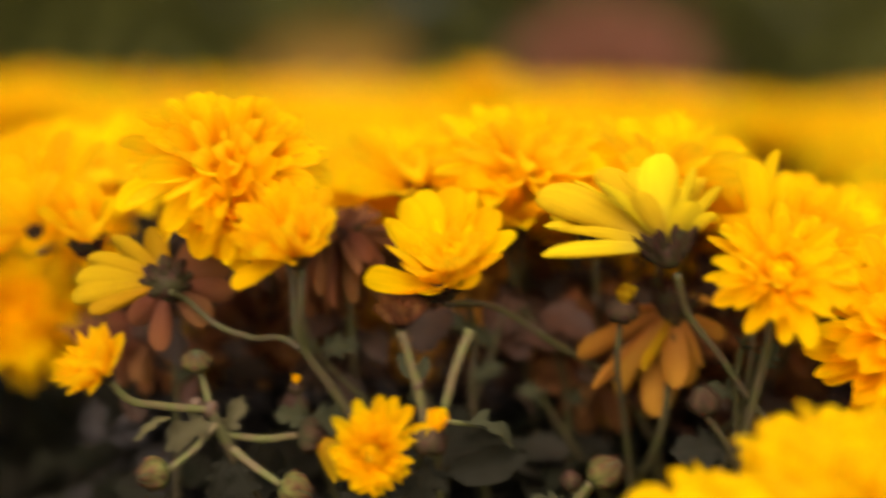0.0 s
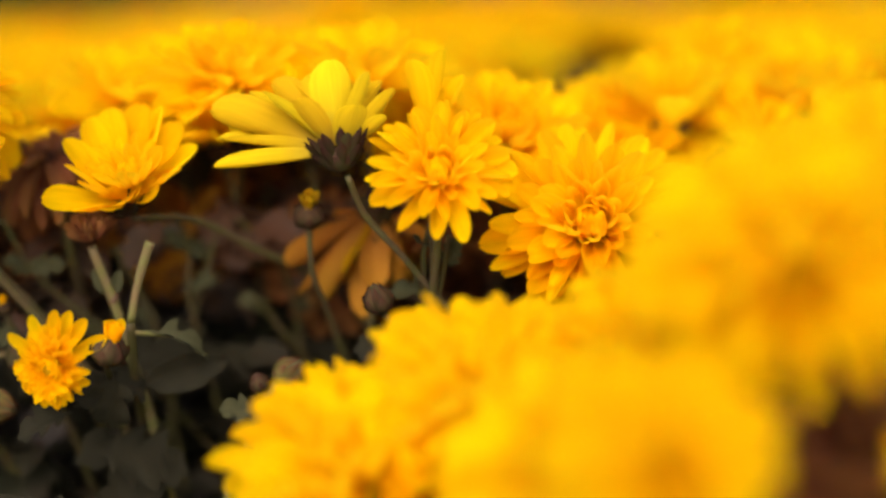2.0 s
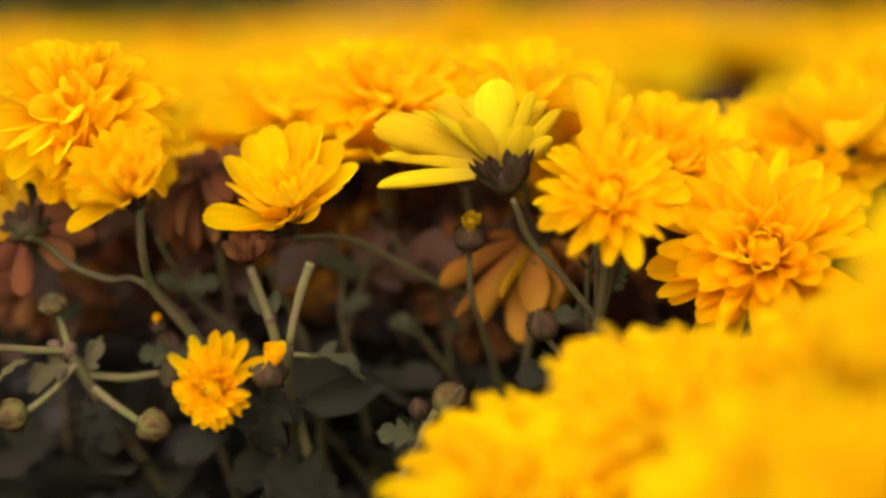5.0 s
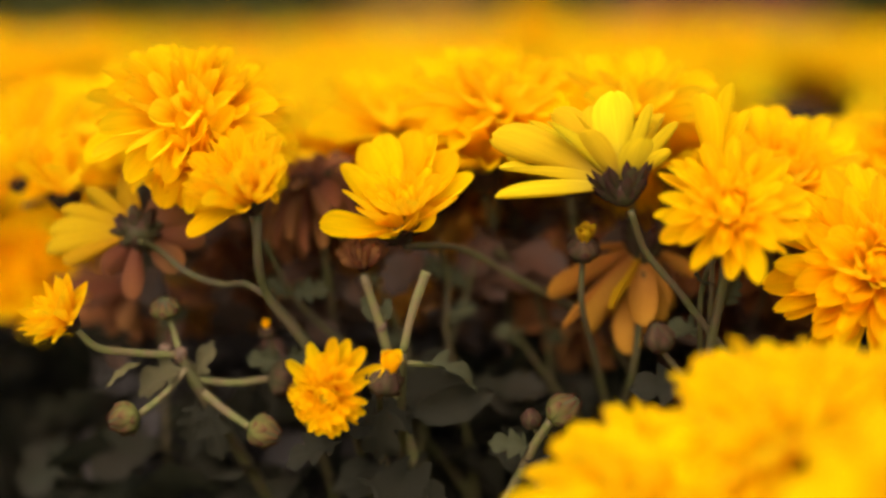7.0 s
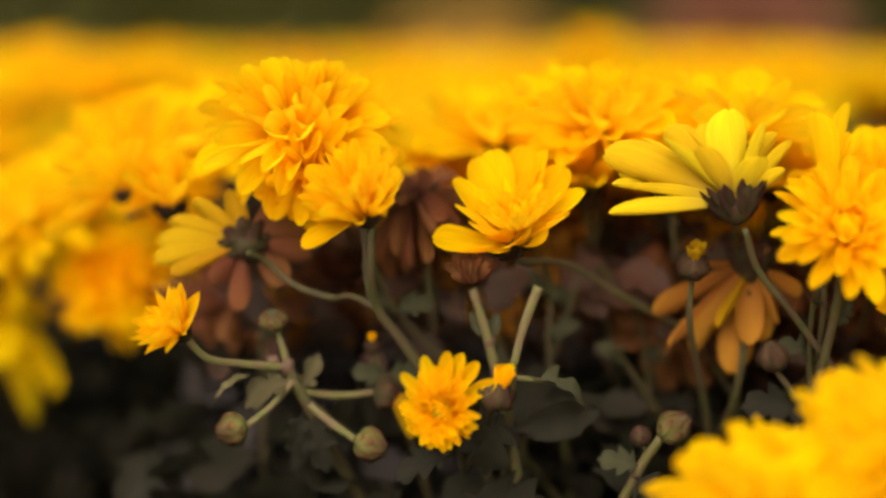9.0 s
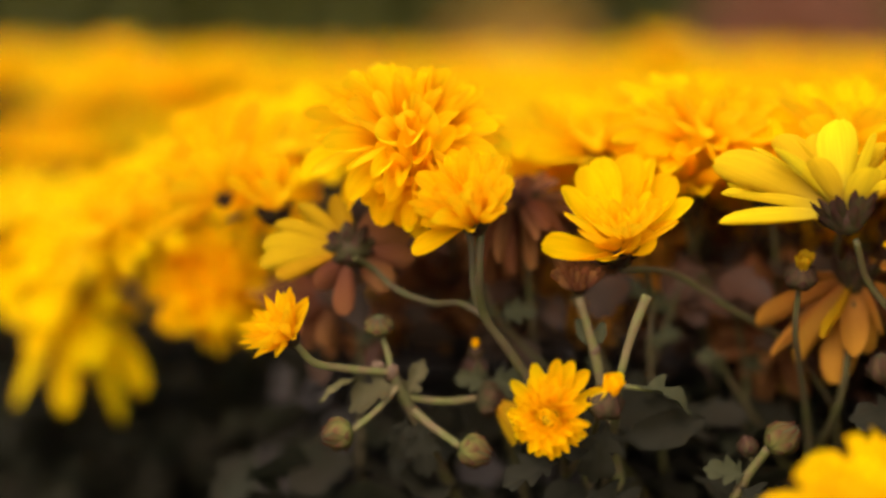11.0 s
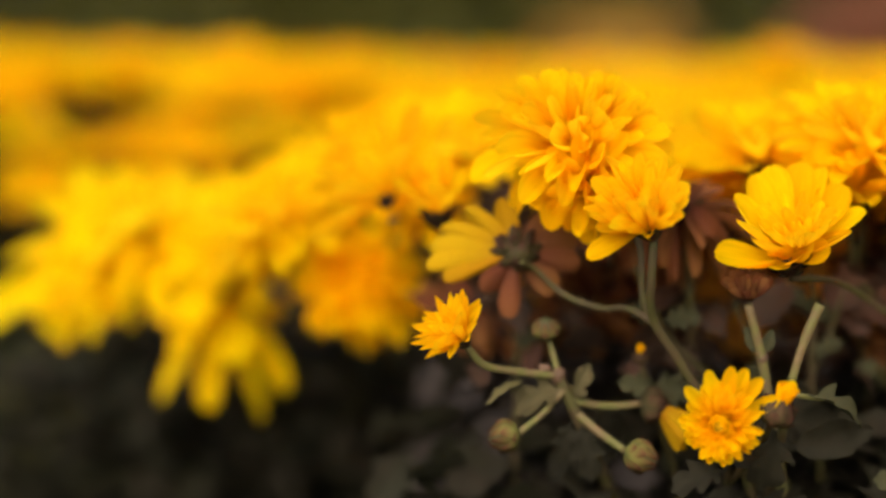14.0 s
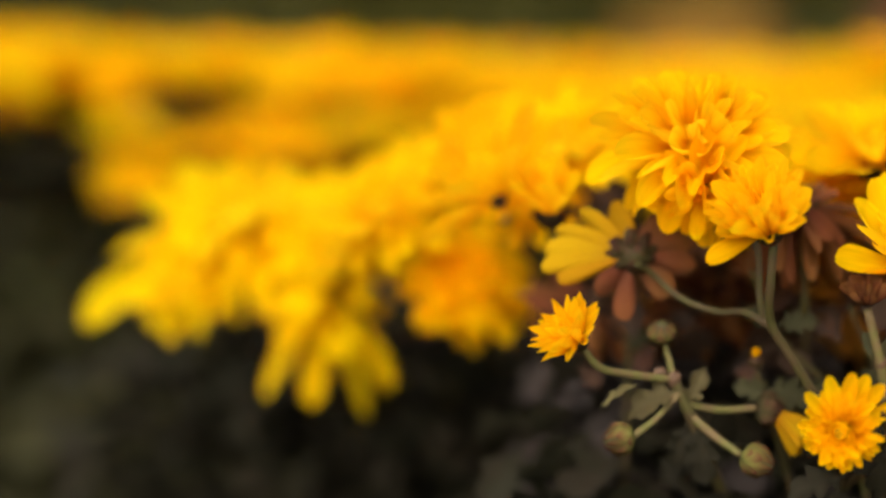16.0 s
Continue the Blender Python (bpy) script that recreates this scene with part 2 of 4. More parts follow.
    faces.append(tuple(range(sides - 1, -1, -1)))
    n = (len(line) - 1) * sides
    faces.append(tuple(n + k for k in range(sides)))
    return verts, faces


def joined(pieces):
    """Several (verts, faces) in one."""
    verts, faces = [], []
    for v, f in pieces:
        o = len(verts)
        verts += list(v)
        faces += [tuple(i + o for i in q) for q in f]
    return verts, faces


def leaf_points(lobes=3, depth=0.42, fold=0.35, droop=0.5, n=14, wide=0.36):
    """A lobed chrysanthemum leaf of unit length along x, folded on its midrib and bent down at the tip."""
    verts, faces = [], []
    for i in range(n + 1):
        u = i / n
        body = math.sin(math.pi * min(1.0, u * 0.9 + 0.07)) ** 0.7
        saw = 1 - 1.25 * depth * (1 - (u * lobes + 0.3) % 1) ** 1.4 * (1 if u > 0.16 else 0.2)
        w = wide * body * saw if u > 0.14 else 0.03 + 0.03 * u
        if i == n:
            w = 0.01
        z0 = -droop * u * u * 0.5
        for v in (-1.0, -0.5, 0.0, 0.5, 1.0):
            lift = fold * abs(v) * w + 0.03 * math.sin(u * 17 + v * 3) * abs(v)
            verts.append((u * (1 - 0.12 * droop * u) + 0.32 * abs(v) * w * (1 - u), v * w, z0 + lift - (0.012 if v == 0 else 0)))
    for i in range(n):
        for j in range(4):
            k = i * 5 + j
            faces.append((k, k + 5, k + 6, k + 1))
    return verts, faces


LEAVES = {}


def leaf_mesh(kind, material):
    key = (kind, material.name)
    if key not in LEAVES:
        v, f = leaf_points(*((3, 0.50, 0.40, 0.5, 26), (2, 0.52, 0.55, 0.9, 24), (4, 0.42, 0.3, 0.3, 30), (1, 0.1, 0.3, 0.4, 14, 0.26))[kind])
        LEAVES[key] = mesh_from("leaf", v, f, material)
    return LEAVES[key]


def frame_of(place, axis, spin=0.0):
    """A pose at place whose z points along axis."""
    return Matrix.Translation(place) @ Vector(axis).to_track_quat('Z', 'Y').to_matrix().to_4x4() @ Matrix.Rotation(spin, 4, 'Z')


def calyx_points(r, depth, n=9):
    """The green cup below a head: a bowl of overlapping bracts; its rim at z = 0."""
    pieces = []
    verts, faces = [], []
    prof = [(0.14, -1.0), (0.34, -0.92), (0.60, -0.68), (0.80, -0.3), (0.90, 0.0), (0.6, 0.1), (0.05, 0.12)]
    sides = 14
    for pr, pz in prof:
        for k in range(sides):
            a = 2 * math.pi * k / sides
            verts.append((pr * r * math.cos(a), pr * r * math.sin(a), pz * depth))
    for i in range(len(prof) - 1):
        for k in range(sides):
            a, b = i * sides + k, i * sides + (k + 1) % sides
            faces.append((a, b, b + sides, a + sides))
    pieces.append((verts, faces))
    for row, (zr, count, ln) in enumerate(((-0.75, n - 3, 1.0), (-0.35, n - 2, 1.15))):
        for k in range(count):
            a = 2 * math.pi * (k + 0.5 * row) / count
            v, f, _ = petal_points("pointed", 0.25, 0.5, 4, 2)
            rr = r * (0.55 if row == 0 else 0.80)
            m = Matrix.Rotation(a, 4, 'Z') @ Matrix.Translation((rr, 0, zr * depth)) @ Matrix.Rotation(-radians(50 if row == 0 else 48), 4, 'Y') @ Matrix.Diagonal((r * ln, r * 0.8, r * ln, 1))
            pieces.append(([m @ Vector(q) for q in v], f))
    return joined(pieces)


def disc_points(r, count, height=0.5, size=0.16):
    """Small tubular florets set in a spiral over a low dome."""
    pieces = []
    for k in range(count):
        rho = math.sqrt((k + 0.5) / count)
        a = k * 2.39996
        z = height * r * (1 - rho * rho)
        s = r * size * (0.75 + 0.5 * rho)
        c = Vector((rho * r * math.cos(a), rho * r * math.sin(a), z))
        out = Vector((c.x * 0.5, c.y * 0.5, r * 0.9)).normalized()
        side = out.orthogonal().normalized()
        other = out.cross(side)
        ring = lambda q, rad: [q + (side * math.cos(b * math.pi / 2.5) + other * math.sin(b * math.pi / 2.5)) * rad for b in range(5)]
        v = ring(c - out * s, s * 0.7) + ring(c + out * s, s) + [c + out * s * 0.6]
        f = [(b, (b + 1) % 5, (b + 1) % 5 + 5, b + 5) for b in range(5)] + [(b + 5, (b + 1) % 5 + 5, 10) for b in range(5)]
        pieces.append((v, f))
    return joined(pieces)


# rings of florets: count, length, width, elevation, bend, distance from the axis, height
KINDS = {
    "double": ("broad", [(16, 1.0, 0.27, 6, -0.15, 0.14, 0.0), (17, 0.96, 0.26, 16, 0.10, 0.14, 0.02), (16, 0.85, 0.24, 28, 0.25, 0.13, 0.05), (15, 0.70, 0.22, 40, 0.45, 0.13, 0.07),
                         (17, 0.54, 0.16, 53, 0.7, 0.13, 0.09), (17, 0.42, 0.13, 66, 1.0, 0.14, 0.10), (15, 0.36, 0.11, 80, 1.35, 0.14, 0.11), (11, 0.32, 0.09, 86, 1.5, 0.10, 0.13)]),
    "button": ("blunt", [(18, 0.74, 0.25, 12, 0.1, 0.30, 0.0), (22, 0.74, 0.23, 21, 0.15, 0.29, 0.05), (23, 0.64, 0.21, 29, 0.25, 0.28, 0.10), (23, 0.52, 0.19, 37, 0.35, 0.27, 0.15),
                         (22, 0.41, 0.16, 46, 0.55, 0.25, 0.19), (19, 0.32, 0.14, 57, 0.9, 0.22, 0.23), (15, 0.25, 0.12, 68, 1.2, 0.17, 0.26), (10, 0.18, 0.10, 80, 1.3, 0.11, 0.28)]),
    "rosette": ("broad", [(14, 1.0, 0.25, 12, 0.0, 0.14, 0.0), (15, 0.94, 0.23, 21, 0.10, 0.15, 0.03), (13, 0.76, 0.20, 31, 0.25, 0.17, 0.06), (13, 0.52, 0.17, 42, 0.5, 0.18, 0.09),
                          (14, 0.38, 0.14, 58, 1.1, 0.20, 0.10), (12, 0.33, 0.12, 71, 1.4, 0.17, 0.12), (10, 0.27, 0.10, 82, 1.5, 0.12, 0.14), (7, 0.20, 0.08, 88, 1.4, 0.07, 0.16)]),
    "chalice": ("narrow", [(15, 0.72, 0.21, 28, 0.40, 0.20, 0.0), (17, 0.88, 0.20, 40, 0.35, 0.20, 0.03), (16, 0.94, 0.19, 51, 0.30, 0.19, 0.05), (14, 0.80, 0.17, 60, 0.40, 0.18, 0.06), (12, 0.58, 0.14, 68, 0.6, 0.17, 0.08),
                          (11, 0.42, 0.11, 76, 0.8, 0.14, 0.10)]),
    "goblet": ("pointed", [(11, 0.80, 0.27, 20, 0.30, 0.18, 0.0), (12, 0.95, 0.26, 37, 0.25, 0.18, 0.03), (11, 1.0, 0.25, 52, 0.20, 0.16, 0.05), (10, 0.72, 0.20, 64, 0.40, 0.15, 0.07), (9, 0.5, 0.15, 74, 0.6, 0.13, 0.09)]),
    "dome": ("narrow", [(22, 0.96, 0.19, -22, -0.25, 0.13, -0.02), (26, 1.0, 0.19, -6, -0.15, 0.13, 0.0), (26, 0.98, 0.18, 9, 0.0, 0.13, 0.03), (24, 0.92, 0.18, 23, 0.15, 0.12, 0.06), (22, 0.86, 0.17, 37, 0.25, 0.11, 0.08),
                        (19, 0.78, 0.17, 51, 0.35, 0.10, 0.10), (15, 0.68, 0.16, 65, 0.45, 0.08, 0.12), (10, 0.58, 0.15, 79, 0.5, 0.05, 0.13)]),
    "mop": ("broad", [(9, 0.80, 0.24, -42, -0.4, 0.12, -0.02), (17, 0.98, 0.21, -16, -0.25, 0.13, 0.0), (21, 1.0, 0.20, 0, -0.05, 0.13, 0.03), (23, 0.97, 0.18, 13, 0.10, 0.12, 0.06), (23, 0.92, 0.17, 26, 0.2, 0.11, 0.08),
                      (22, 0.86, 0.16, 39, 0.3, 0.10, 0.10), (19, 0.80, 0.15, 52, 0.35, 0.08, 0.12), (15, 0.76, 0.14, 65, 0.4, 0.06, 0.13), (10, 0.72, 0.13, 78, 0.4, 0.04, 0.13)]),
    "heart": ("blunt", [(13, 0.95, 0.26, 34, 0.5, 0.18, 0.0), (12, 0.75, 0.22, 50, 0.7, 0.17, 0.05), (11, 0.55, 0.18, 64, 1.0, 0.15, 0.09), (8, 0.42, 0.14, 78, 1.2, 0.10, 0.12)]),
    "spire": ("pointed", [(4, 1.0, 0.25, 66, 0.12, 0.10, 0.0), (4, 0.96, 0.25, 78, 0.08, 0.08, 0.03)]),
    "bowl": ("blunt", [(14, 1.0, 0.25, 12, 0.95, 0.18, 0.0), (15, 1.02, 0.24, 24, 0.95, 0.18, 0.03), (15, 0.98, 0.22, 36, 0.85, 0.18, 0.05), (14, 0.88, 0.20, 47, 0.75, 0.18, 0.08), (13, 0.72, 0.17, 58, 0.75, 0.17, 0.09),
                       (12, 0.54, 0.13, 70, 0.8, 0.14, 0.11), (10, 0.42, 0.11, 80, 0.9, 0.10, 0.12)]),
    "loose": ("broad", [(10, 1.0, 0.31, -8, -0.1, 0.10, 0.0), (10, 0.92, 0.30, 14, 0.1, 0.10, 0.03), (9, 0.72, 0.27, 36, 0.35, 0.09, 0.05), (7, 0.45, 0.2, 60, 0.6, 0.06, 0.06)]),
    "weeping": ("broad", [(11, 1.0, 0.19, -58, -0.35, 0.10, 0.0), (11, 0.92, 0.19, -36, -0.5, 0.10, 0.02), (10, 0.72, 0.18, -10, -0.3, 0.08, 0.04), (8, 0.5, 0.16, 25, 0.2, 0.06, 0.05)]),
    "tulip": ("broad", [(8, 1.0, 0.27, 62, 0.15, 0.12, 0.0), (6, 0.94, 0.26, 74, 0.15, 0.09, 0.03)]),
    "shuttle": ("broad", [(14, 1.0, 0.29, 24, 0.12, 0.12, 0.0), (10, 0.90, 0.28, 38, 0.10, 0.10, 0.03)]),
    "single": ("broad", [(11, 1.0, 0.30, 14, 0.18, 0.12, 0.0), (9, 0.92, 0.29, 24, 0.15, 0.11, 0.03)]),
    "semi": ("broad", [(12, 1.0, 0.30, 8, 0.10, 0.13, 0.0), (12, 0.92, 0.28, 24, 0.3, 0.12, 0.03), (10, 0.74, 0.26, 40, 0.5, 0.10, 0.06), (8, 0.5, 0.2, 58, 0.8, 0.07, 0.08)]),
    "cup": ("broad", [(8, 1.0, 0.46, 20, 0.35, 0.12, 0.0), (9, 1.0, 0.38, 38, 0.45, 0.11, 0.03), (9, 0.90, 0.32, 54, 0.5, 0.10, 0.05), (9, 0.70, 0.25, 64, 0.7, 0.08, 0.07), (8, 0.5, 0.2, 74, 0.8, 0.05, 0.09)]),
    "droop": ("broad", [(13, 1.0, 0.29, -38, -0.5, 0.13, 0.0), (13, 0.98, 0.28, -16, -0.4, 0.12, 0.02), (12, 0.88, 0.27, 6, 0.0, 0.11, 0.05), (11, 0.72, 0.25, 28, 0.3, 0.09, 0.08), (9, 0.5, 0.2, 50, 0.6, 0.07, 0.10), (8, 0.32, 0.16, 70, 0.9, 0.05, 0.11)]),
}


def floret_poses(kind, R, rnd, wild=1.0):
    """Poses and forms of all the florets of a head of radius R, axis +z."""
    shape, rings = KINDS[kind]
    out = []
    for count, length, width, elev, bend, r0, z0 in rings:
        turn = rnd.random() * 6.283
        for k in range(count):
            phi = turn + 2 * math.pi * k / count + rnd.uniform(-0.10, 0.10) * wild
            ln = R * length * rnd.uniform(0.90, 1.07)
            wd = R * width * rnd.uniform(0.88, 1.12)
            m = (Matrix.Rotation(phi, 4, 'Z') @ Matrix.Translation((r0 * R, 0, z0 * R)) @ Matrix.Rotation(-radians(elev + rnd.uniform(-7, 7) * wild), 4, 'Y')
                 @ Matrix.Rotation(rnd.uniform(-0.22, 0.22) * wild, 4, 'X') @ Matrix.Diagonal((ln, wd, ln, 1)))
            out.append((m, shape, bend + rnd.choice((-0.15, 0.0, 0.15)) * wild, 0.35 if shape == "broad" else 0.5))
    return out


def head(owner, kind, R, place, axis, material, seed, spin=0.0, wild=1.0, disc=None, label=""):
    """A flower head on a thing: its calyx is the part, its florets and disc are the pieces on it."""
    rnd = random.Random(seed)
    local = frame_of(Vector(place) - Vector(owner.location), axis, spin)
    v, f = calyx_points(*((R * 0.25, R * 0.24) if kind not in ("single", "shuttle", "bowl", "tulip", "spire") else ((R * 0.17, R * 0.13) if kind == "bowl" else (R * 0.20, R * 0.11))))
    open_cup = kind in ("single", "shuttle", "tulip", "bowl", "spire")
    if open_cup:
        v, f = bud_points(R * 0.13, 0.42)
        v = [(q[0], q[1], q[2] - R * 0.11) for q in v]
    body = part("flower_head", mesh_from("calyx", v, f, CALYX), owner, local, label)
    for row, (count, r0, z0, elev, ln) in enumerate(((8, 0.07, -0.09, 30, 0.27), (7, 0.05, -0.11, 12, 0.22)) if open_cup and kind != "shuttle" else ((9, 0.08, -0.09, 14, 0.34), (7, 0.05, -0.11, 2, 0.27)) if open_cup else ()):
        for k in range(count):
            part("sepal", petal_mesh("pointed", 0.7, 0.4, SEPAL), body, Matrix.Rotation(2 * math.pi * (k + 0.5 * row + rnd.uniform(-0.15, 0.15)) / count, 4, 'Z') @ Matrix.Translation((r0 * R, 0, z0 * R))
                 @ Matrix.Rotation(-radians(elev + rnd.uniform(-8, 8)), 4, 'Y') @ Matrix.Diagonal((R * ln, R * 0.15, R * ln, 1)))
    for m, shape, bend, cup in floret_poses(kind, R, rnd, wild):
        part("petal", petal_mesh(shape, bend, cup, material, rnd.choice((-0.25, 0.0, 0.25))), body, m)
    if disc:
        size, count, mat = disc
        v, f = disc_points(size * R, count)
        part("disc", mesh_from("disc", v, f, mat), body, Matrix.Translation((0, 0, {"button": 0.33, "rosette": 0.225}.get(kind, 0.20) * R)))
    return body


def floret(body, local, tip, width, axis, material, shape="broad", bend=0.25, cup=0.35, root=0.14, roll=0.0, twist=0.0):
    """One floret of a head, from near the head's middle to tip (in mm from it), its upper side towards the axis."""
    v = Vector(tip) * 0.001
    x = v.normalized()
    z = (Vector(axis).normalized() - x * x.dot(Vector(axis).normalized())).normalized()
    y = z.cross(x)
    ln = v.length * (1 - root) * (bend / 2) / math.sin(bend / 2)
    m = Matrix((x, y, z)).transposed().to_4x4()
    m.translation = local.translation + v * root
    m = m @ Matrix.Rotation(bend / 2, 4, 'Y') @ Matrix.Rotation(roll, 4, 'X') @ Matrix.Diagonal((ln, width * 0.001, ln, 1))
    return part("petal", petal_mesh(shape, bend, cup, material, twist), body, local.inverted() @ m)


def fan_head(owner, place, axis, petals, material, seed, cup_axis=None, cup=(0.006, 0.006), sepals=(9, 0.008, 0.0042, 55), bend=0.25, second=None):
    """A head with few florets, each with its own reach and width; rows of petals: tip in mm from the middle, width in mm, and 1 for the second colour."""
    rnd = random.Random(seed)
    cup_axis = cup_axis or axis
    local = frame_of(Vector(place) - Vector(owner.location), cup_axis)
    v, f = calyx_points(*cup)
    body = part("flower_head", mesh_from("calyx", v, f, CALYX), owner, local)
    count, ln, wd, elev = sepals
    for row in range(2 if count else 0):
        for k in range(count - 2 * row):
            part("sepal", petal_mesh("pointed", 0.5, 0.4, SEPAL), body, Matrix.Rotation(2 * math.pi * (k + 0.5 * row + rnd.uniform(-0.12, 0.12)) / (count - 2 * row), 4, 'Z') @ Matrix.Translation((cup[0] * (0.86 - 0.22 * row), 0, -cup[1] * (0.15 + 0.5 * row)))
                 @ Matrix.Rotation(-radians(elev - 10 * row + rnd.uniform(-9, 9)), 4, 'Y') @ Matrix.Diagonal((ln * (1 - 0.15 * row), wd, ln, 1)))
    for row in petals:
        floret(body, local, row[:3], row[3], axis, second if len(row) > 4 else material, bend=bend + rnd.choice((-0.1, 0.0, 0.1)), roll=rnd.uniform(-0.2, 0.2), twist=rnd.choice((-0.25, 0.0, 0.25)))
    return body


def rings_on(body, owner, kind, R, place, axis, material, seed, disc=None):
    """More rings of florets on a head, about their own middle."""
    local = body.matrix_basis.inverted() @ frame_of(Vector(place) - Vector(owner.location), axis)
    rnd = random.Random(seed)
    for m, shape, bend, cup in floret_poses(kind, R, rnd, 1.0):
        part("petal", petal_mesh(shape, bend, cup, material, rnd.choice((-0.25, 0.0, 0.25))), body, local @ m)
    if disc:
        size, count, mat = disc
        part("disc", mesh_from("disc", *disc_points(size * R, count), mat), body, local @ Matrix.Translation((0, 0, 0.2 * R)))


def stem(owner, points, r0, r1, material=None, name="stem", label="", parent=None, seed=0):
    base = Vector(owner.location)
    points = [Vector(p) for p in points]
    if points[0].z < 0.02 and len(points) > 2:
        on = points[1] + (points[1] - points[2]).normalized() * 0.03
        points[1:1] = [(points[0] + on) * 0.5 + Vector((0, 0.012, 0)), on]
    line = smooth_line([p - base for p in points])
    v, f = tube_points(line, r0, r1, seed=seed)
    return part(name, mesh_from(name, v, f, material or STEM), parent or owner, None, label)


def leaf(owner, place, way, length, kind=0, material=None, up=(0, 0, 1), width=1.0):
    """A leaf from place along way."""
    x = Vector(way).normalized()
    y = Vector(up).cross(x).normalized()
    z = x.cross(y)
    m = Matrix((x, y, z)).transposed().to_4x4()
    m.translation = Vector(place) - Vector(owner.location)
    return part("leaf", leaf_mesh(kind, material or LEAF), owner, m @ Matrix.Diagonal((length, length * width, length, 1)))


BUD_FORM = [(0.0, 0.22), (0.06, 0.55), (0.18, 0.82), (0.34, 0.97), (0.5, 1.0), (0.66, 0.93), (0.8, 0.76), (0.92, 0.50), (1.0, 0.30)]


def bud_radius(h):
    """The radius of a bud of unit radius at the height h, from 0 at its base to 1 at its mouth."""
    return float(np.interp(h, [a for a, _ in BUD_FORM], [b for _, b in BUD_FORM]))


def bud_points(r, tall):
    verts, faces = [], []
    sides, rows = 12, 8
    for i in range(rows + 1):
        h = i / rows
        for k in range(sides):
            a = 2 * math.pi * k / sides
            verts.append((0.93 * bud_radius(h) * r * math.cos(a), 0.93 * bud_radius(h) * r * math.sin(a), h * 2 * r * tall))
    for i in range(rows):
        for k in range(sides):
            a, b = i * sides + k, i * sides + (k + 1) % sides
            faces.append((a, b, b + sides, a + sides))
    faces.append(tuple(rows * sides + k for k in range(sides)))
    return verts, faces


def bract_points(r, tall, h0, h1, spread, out):
    """One scale lying on the bud from h0 to h1, keeled down its middle, its tip a little free."""
    verts, uvs, faces = [], [], []
    n = 6
    for i in range(n + 1):
        u = i / n
        h = h0 + (h1 - h0) * u
        w = spread * (0.75 + 0.25 * math.sin(math.pi * u)) * math.sqrt(max(0.01, 1 - u ** 3))
        for j in range(5):
            v = j / 2 - 1
            rr = r * (bud_radius(min(h, 1.0)) * (1 + out + 0.10 * (1 - abs(v)) ** 1.5) + 0.10 * u ** 3)
            verts.append((rr * math.cos(v * w), rr * math.sin(v * w), h * 2 * r * tall))
            uvs.append((u, 0.5 + v / 2))
    for i in range(n):
        for j in range(4):
            k = i * 5 + j
            faces.append((k, k + 1, k + 6, k + 5))
    return verts, faces, uvs


def bud(owner, place, axis, r, material=None, tall=1.0, tip=None, label=""):
    """A bud: a core wrapped in two rows of keeled scales, with petals at its mouth when it opens."""
    local = frame_of(Vector(place) - Vector(owner.location), axis)
    v, f = bud_points(r, tall)
    core = part("bud", mesh_from("bud", v, f, material or BUD), owner, local, label)
    skin = BRACT_BROWN if material is CALYX else BRACT
    for row, (count, h0, h1, spread, out) in enumerate(((8, 0.10, 1.06, 0.40, 0.0), (6, 0.0, 0.72, 0.46, 0.05), (5, 0.0, 0.38, 0.42, 0.10))):
        me = mesh_from("bract", *bract_points(r, tall, h0, h1, spread, out)[:2], skin, bract_points(r, tall, h0, h1, spread, out)[2])
        for k in range(count):
            part("bract", me, core, Matrix.Rotation(2 * math.pi * (k + 0.5 * row) / count, 4, 'Z'))
    if tip:
        rnd = random.Random(int(r * 1e6))
        for k in range(14):
            a = k * 2.4
            m = (Matrix.Rotation(a, 4, 'Z') @ Matrix.Translation((r * (0.10 + 0.35 * (k % 3) / 2), 0, r * 1.45 * tall)) @ Matrix.Rotation(-radians(74 + rnd.uniform(-14, 14)), 4, 'Y')
                 @ Matrix.Diagonal((r * 1.35, r * 0.75, r * 1.35, 1)))
            part("petal", petal_mesh("blunt", 0.3, 0.5, tip), core, m)
    return core


def soil_point(p, dx=0.0, dy=0.04):
    """Where a stem that is seen at p comes out of the bed."""
    return (p[0] + dx, p[1] + dy, 0.0)


def simple_flower(kind, R, place, axis, material, seed, label, via=(), base=None, r=0.0013, disc=None, wild=1.0, spin=0.0, group="flowers of the bed", second=None, petals=None, **fan):
    """One flower on its own stem, rooted in the bed."""
    place, axis = Vector(place), Vector(axis).normalized()
    neck = place - axis * R * 0.25
    if base is None:
        base = soil_point(via[-1] if via else neck, 0.01 * math.sin(seed), 0.05)
    th = thing("chrysanthemum", base, label, "flower", group)
    below = neck - axis * 0.012 - Vector((0, 0, 0.012))
    if via:
        low = Vector(via[0])
        base = (low.x + (0.03 if low.x > place.x else -0.02), low.y + 0.06, 0.0)
        th.location = base
    way = [base] + ([] if via else [(base[0], base[1], below.z * 0.45), (base[0] * 0.85 + below.x * 0.15, base[1] * 0.88 + below.y * 0.12, below.z * 0.86)]) + list(via) + ([below] if not via else []) + [neck]
    stem(th, way, r * 1.25, r, seed=seed)
    if petals:
        fan_head(th, place, axis, petals, material, seed, second=second, **fan)
    else:
        head(th, kind, R, place, axis, material, seed, spin, wild, disc)
    return th


# ---------------------------------------------------------------- ground
def sheet(name, xs, ys, lift, rough, material, label, category):
    """An uneven sheet of ground."""
    verts, faces = [], []
    for y in ys:
        for x in xs:
            verts.append((x, y, rough * noise.noise(Vector((x * 3, y * 3, 0))) + lift))
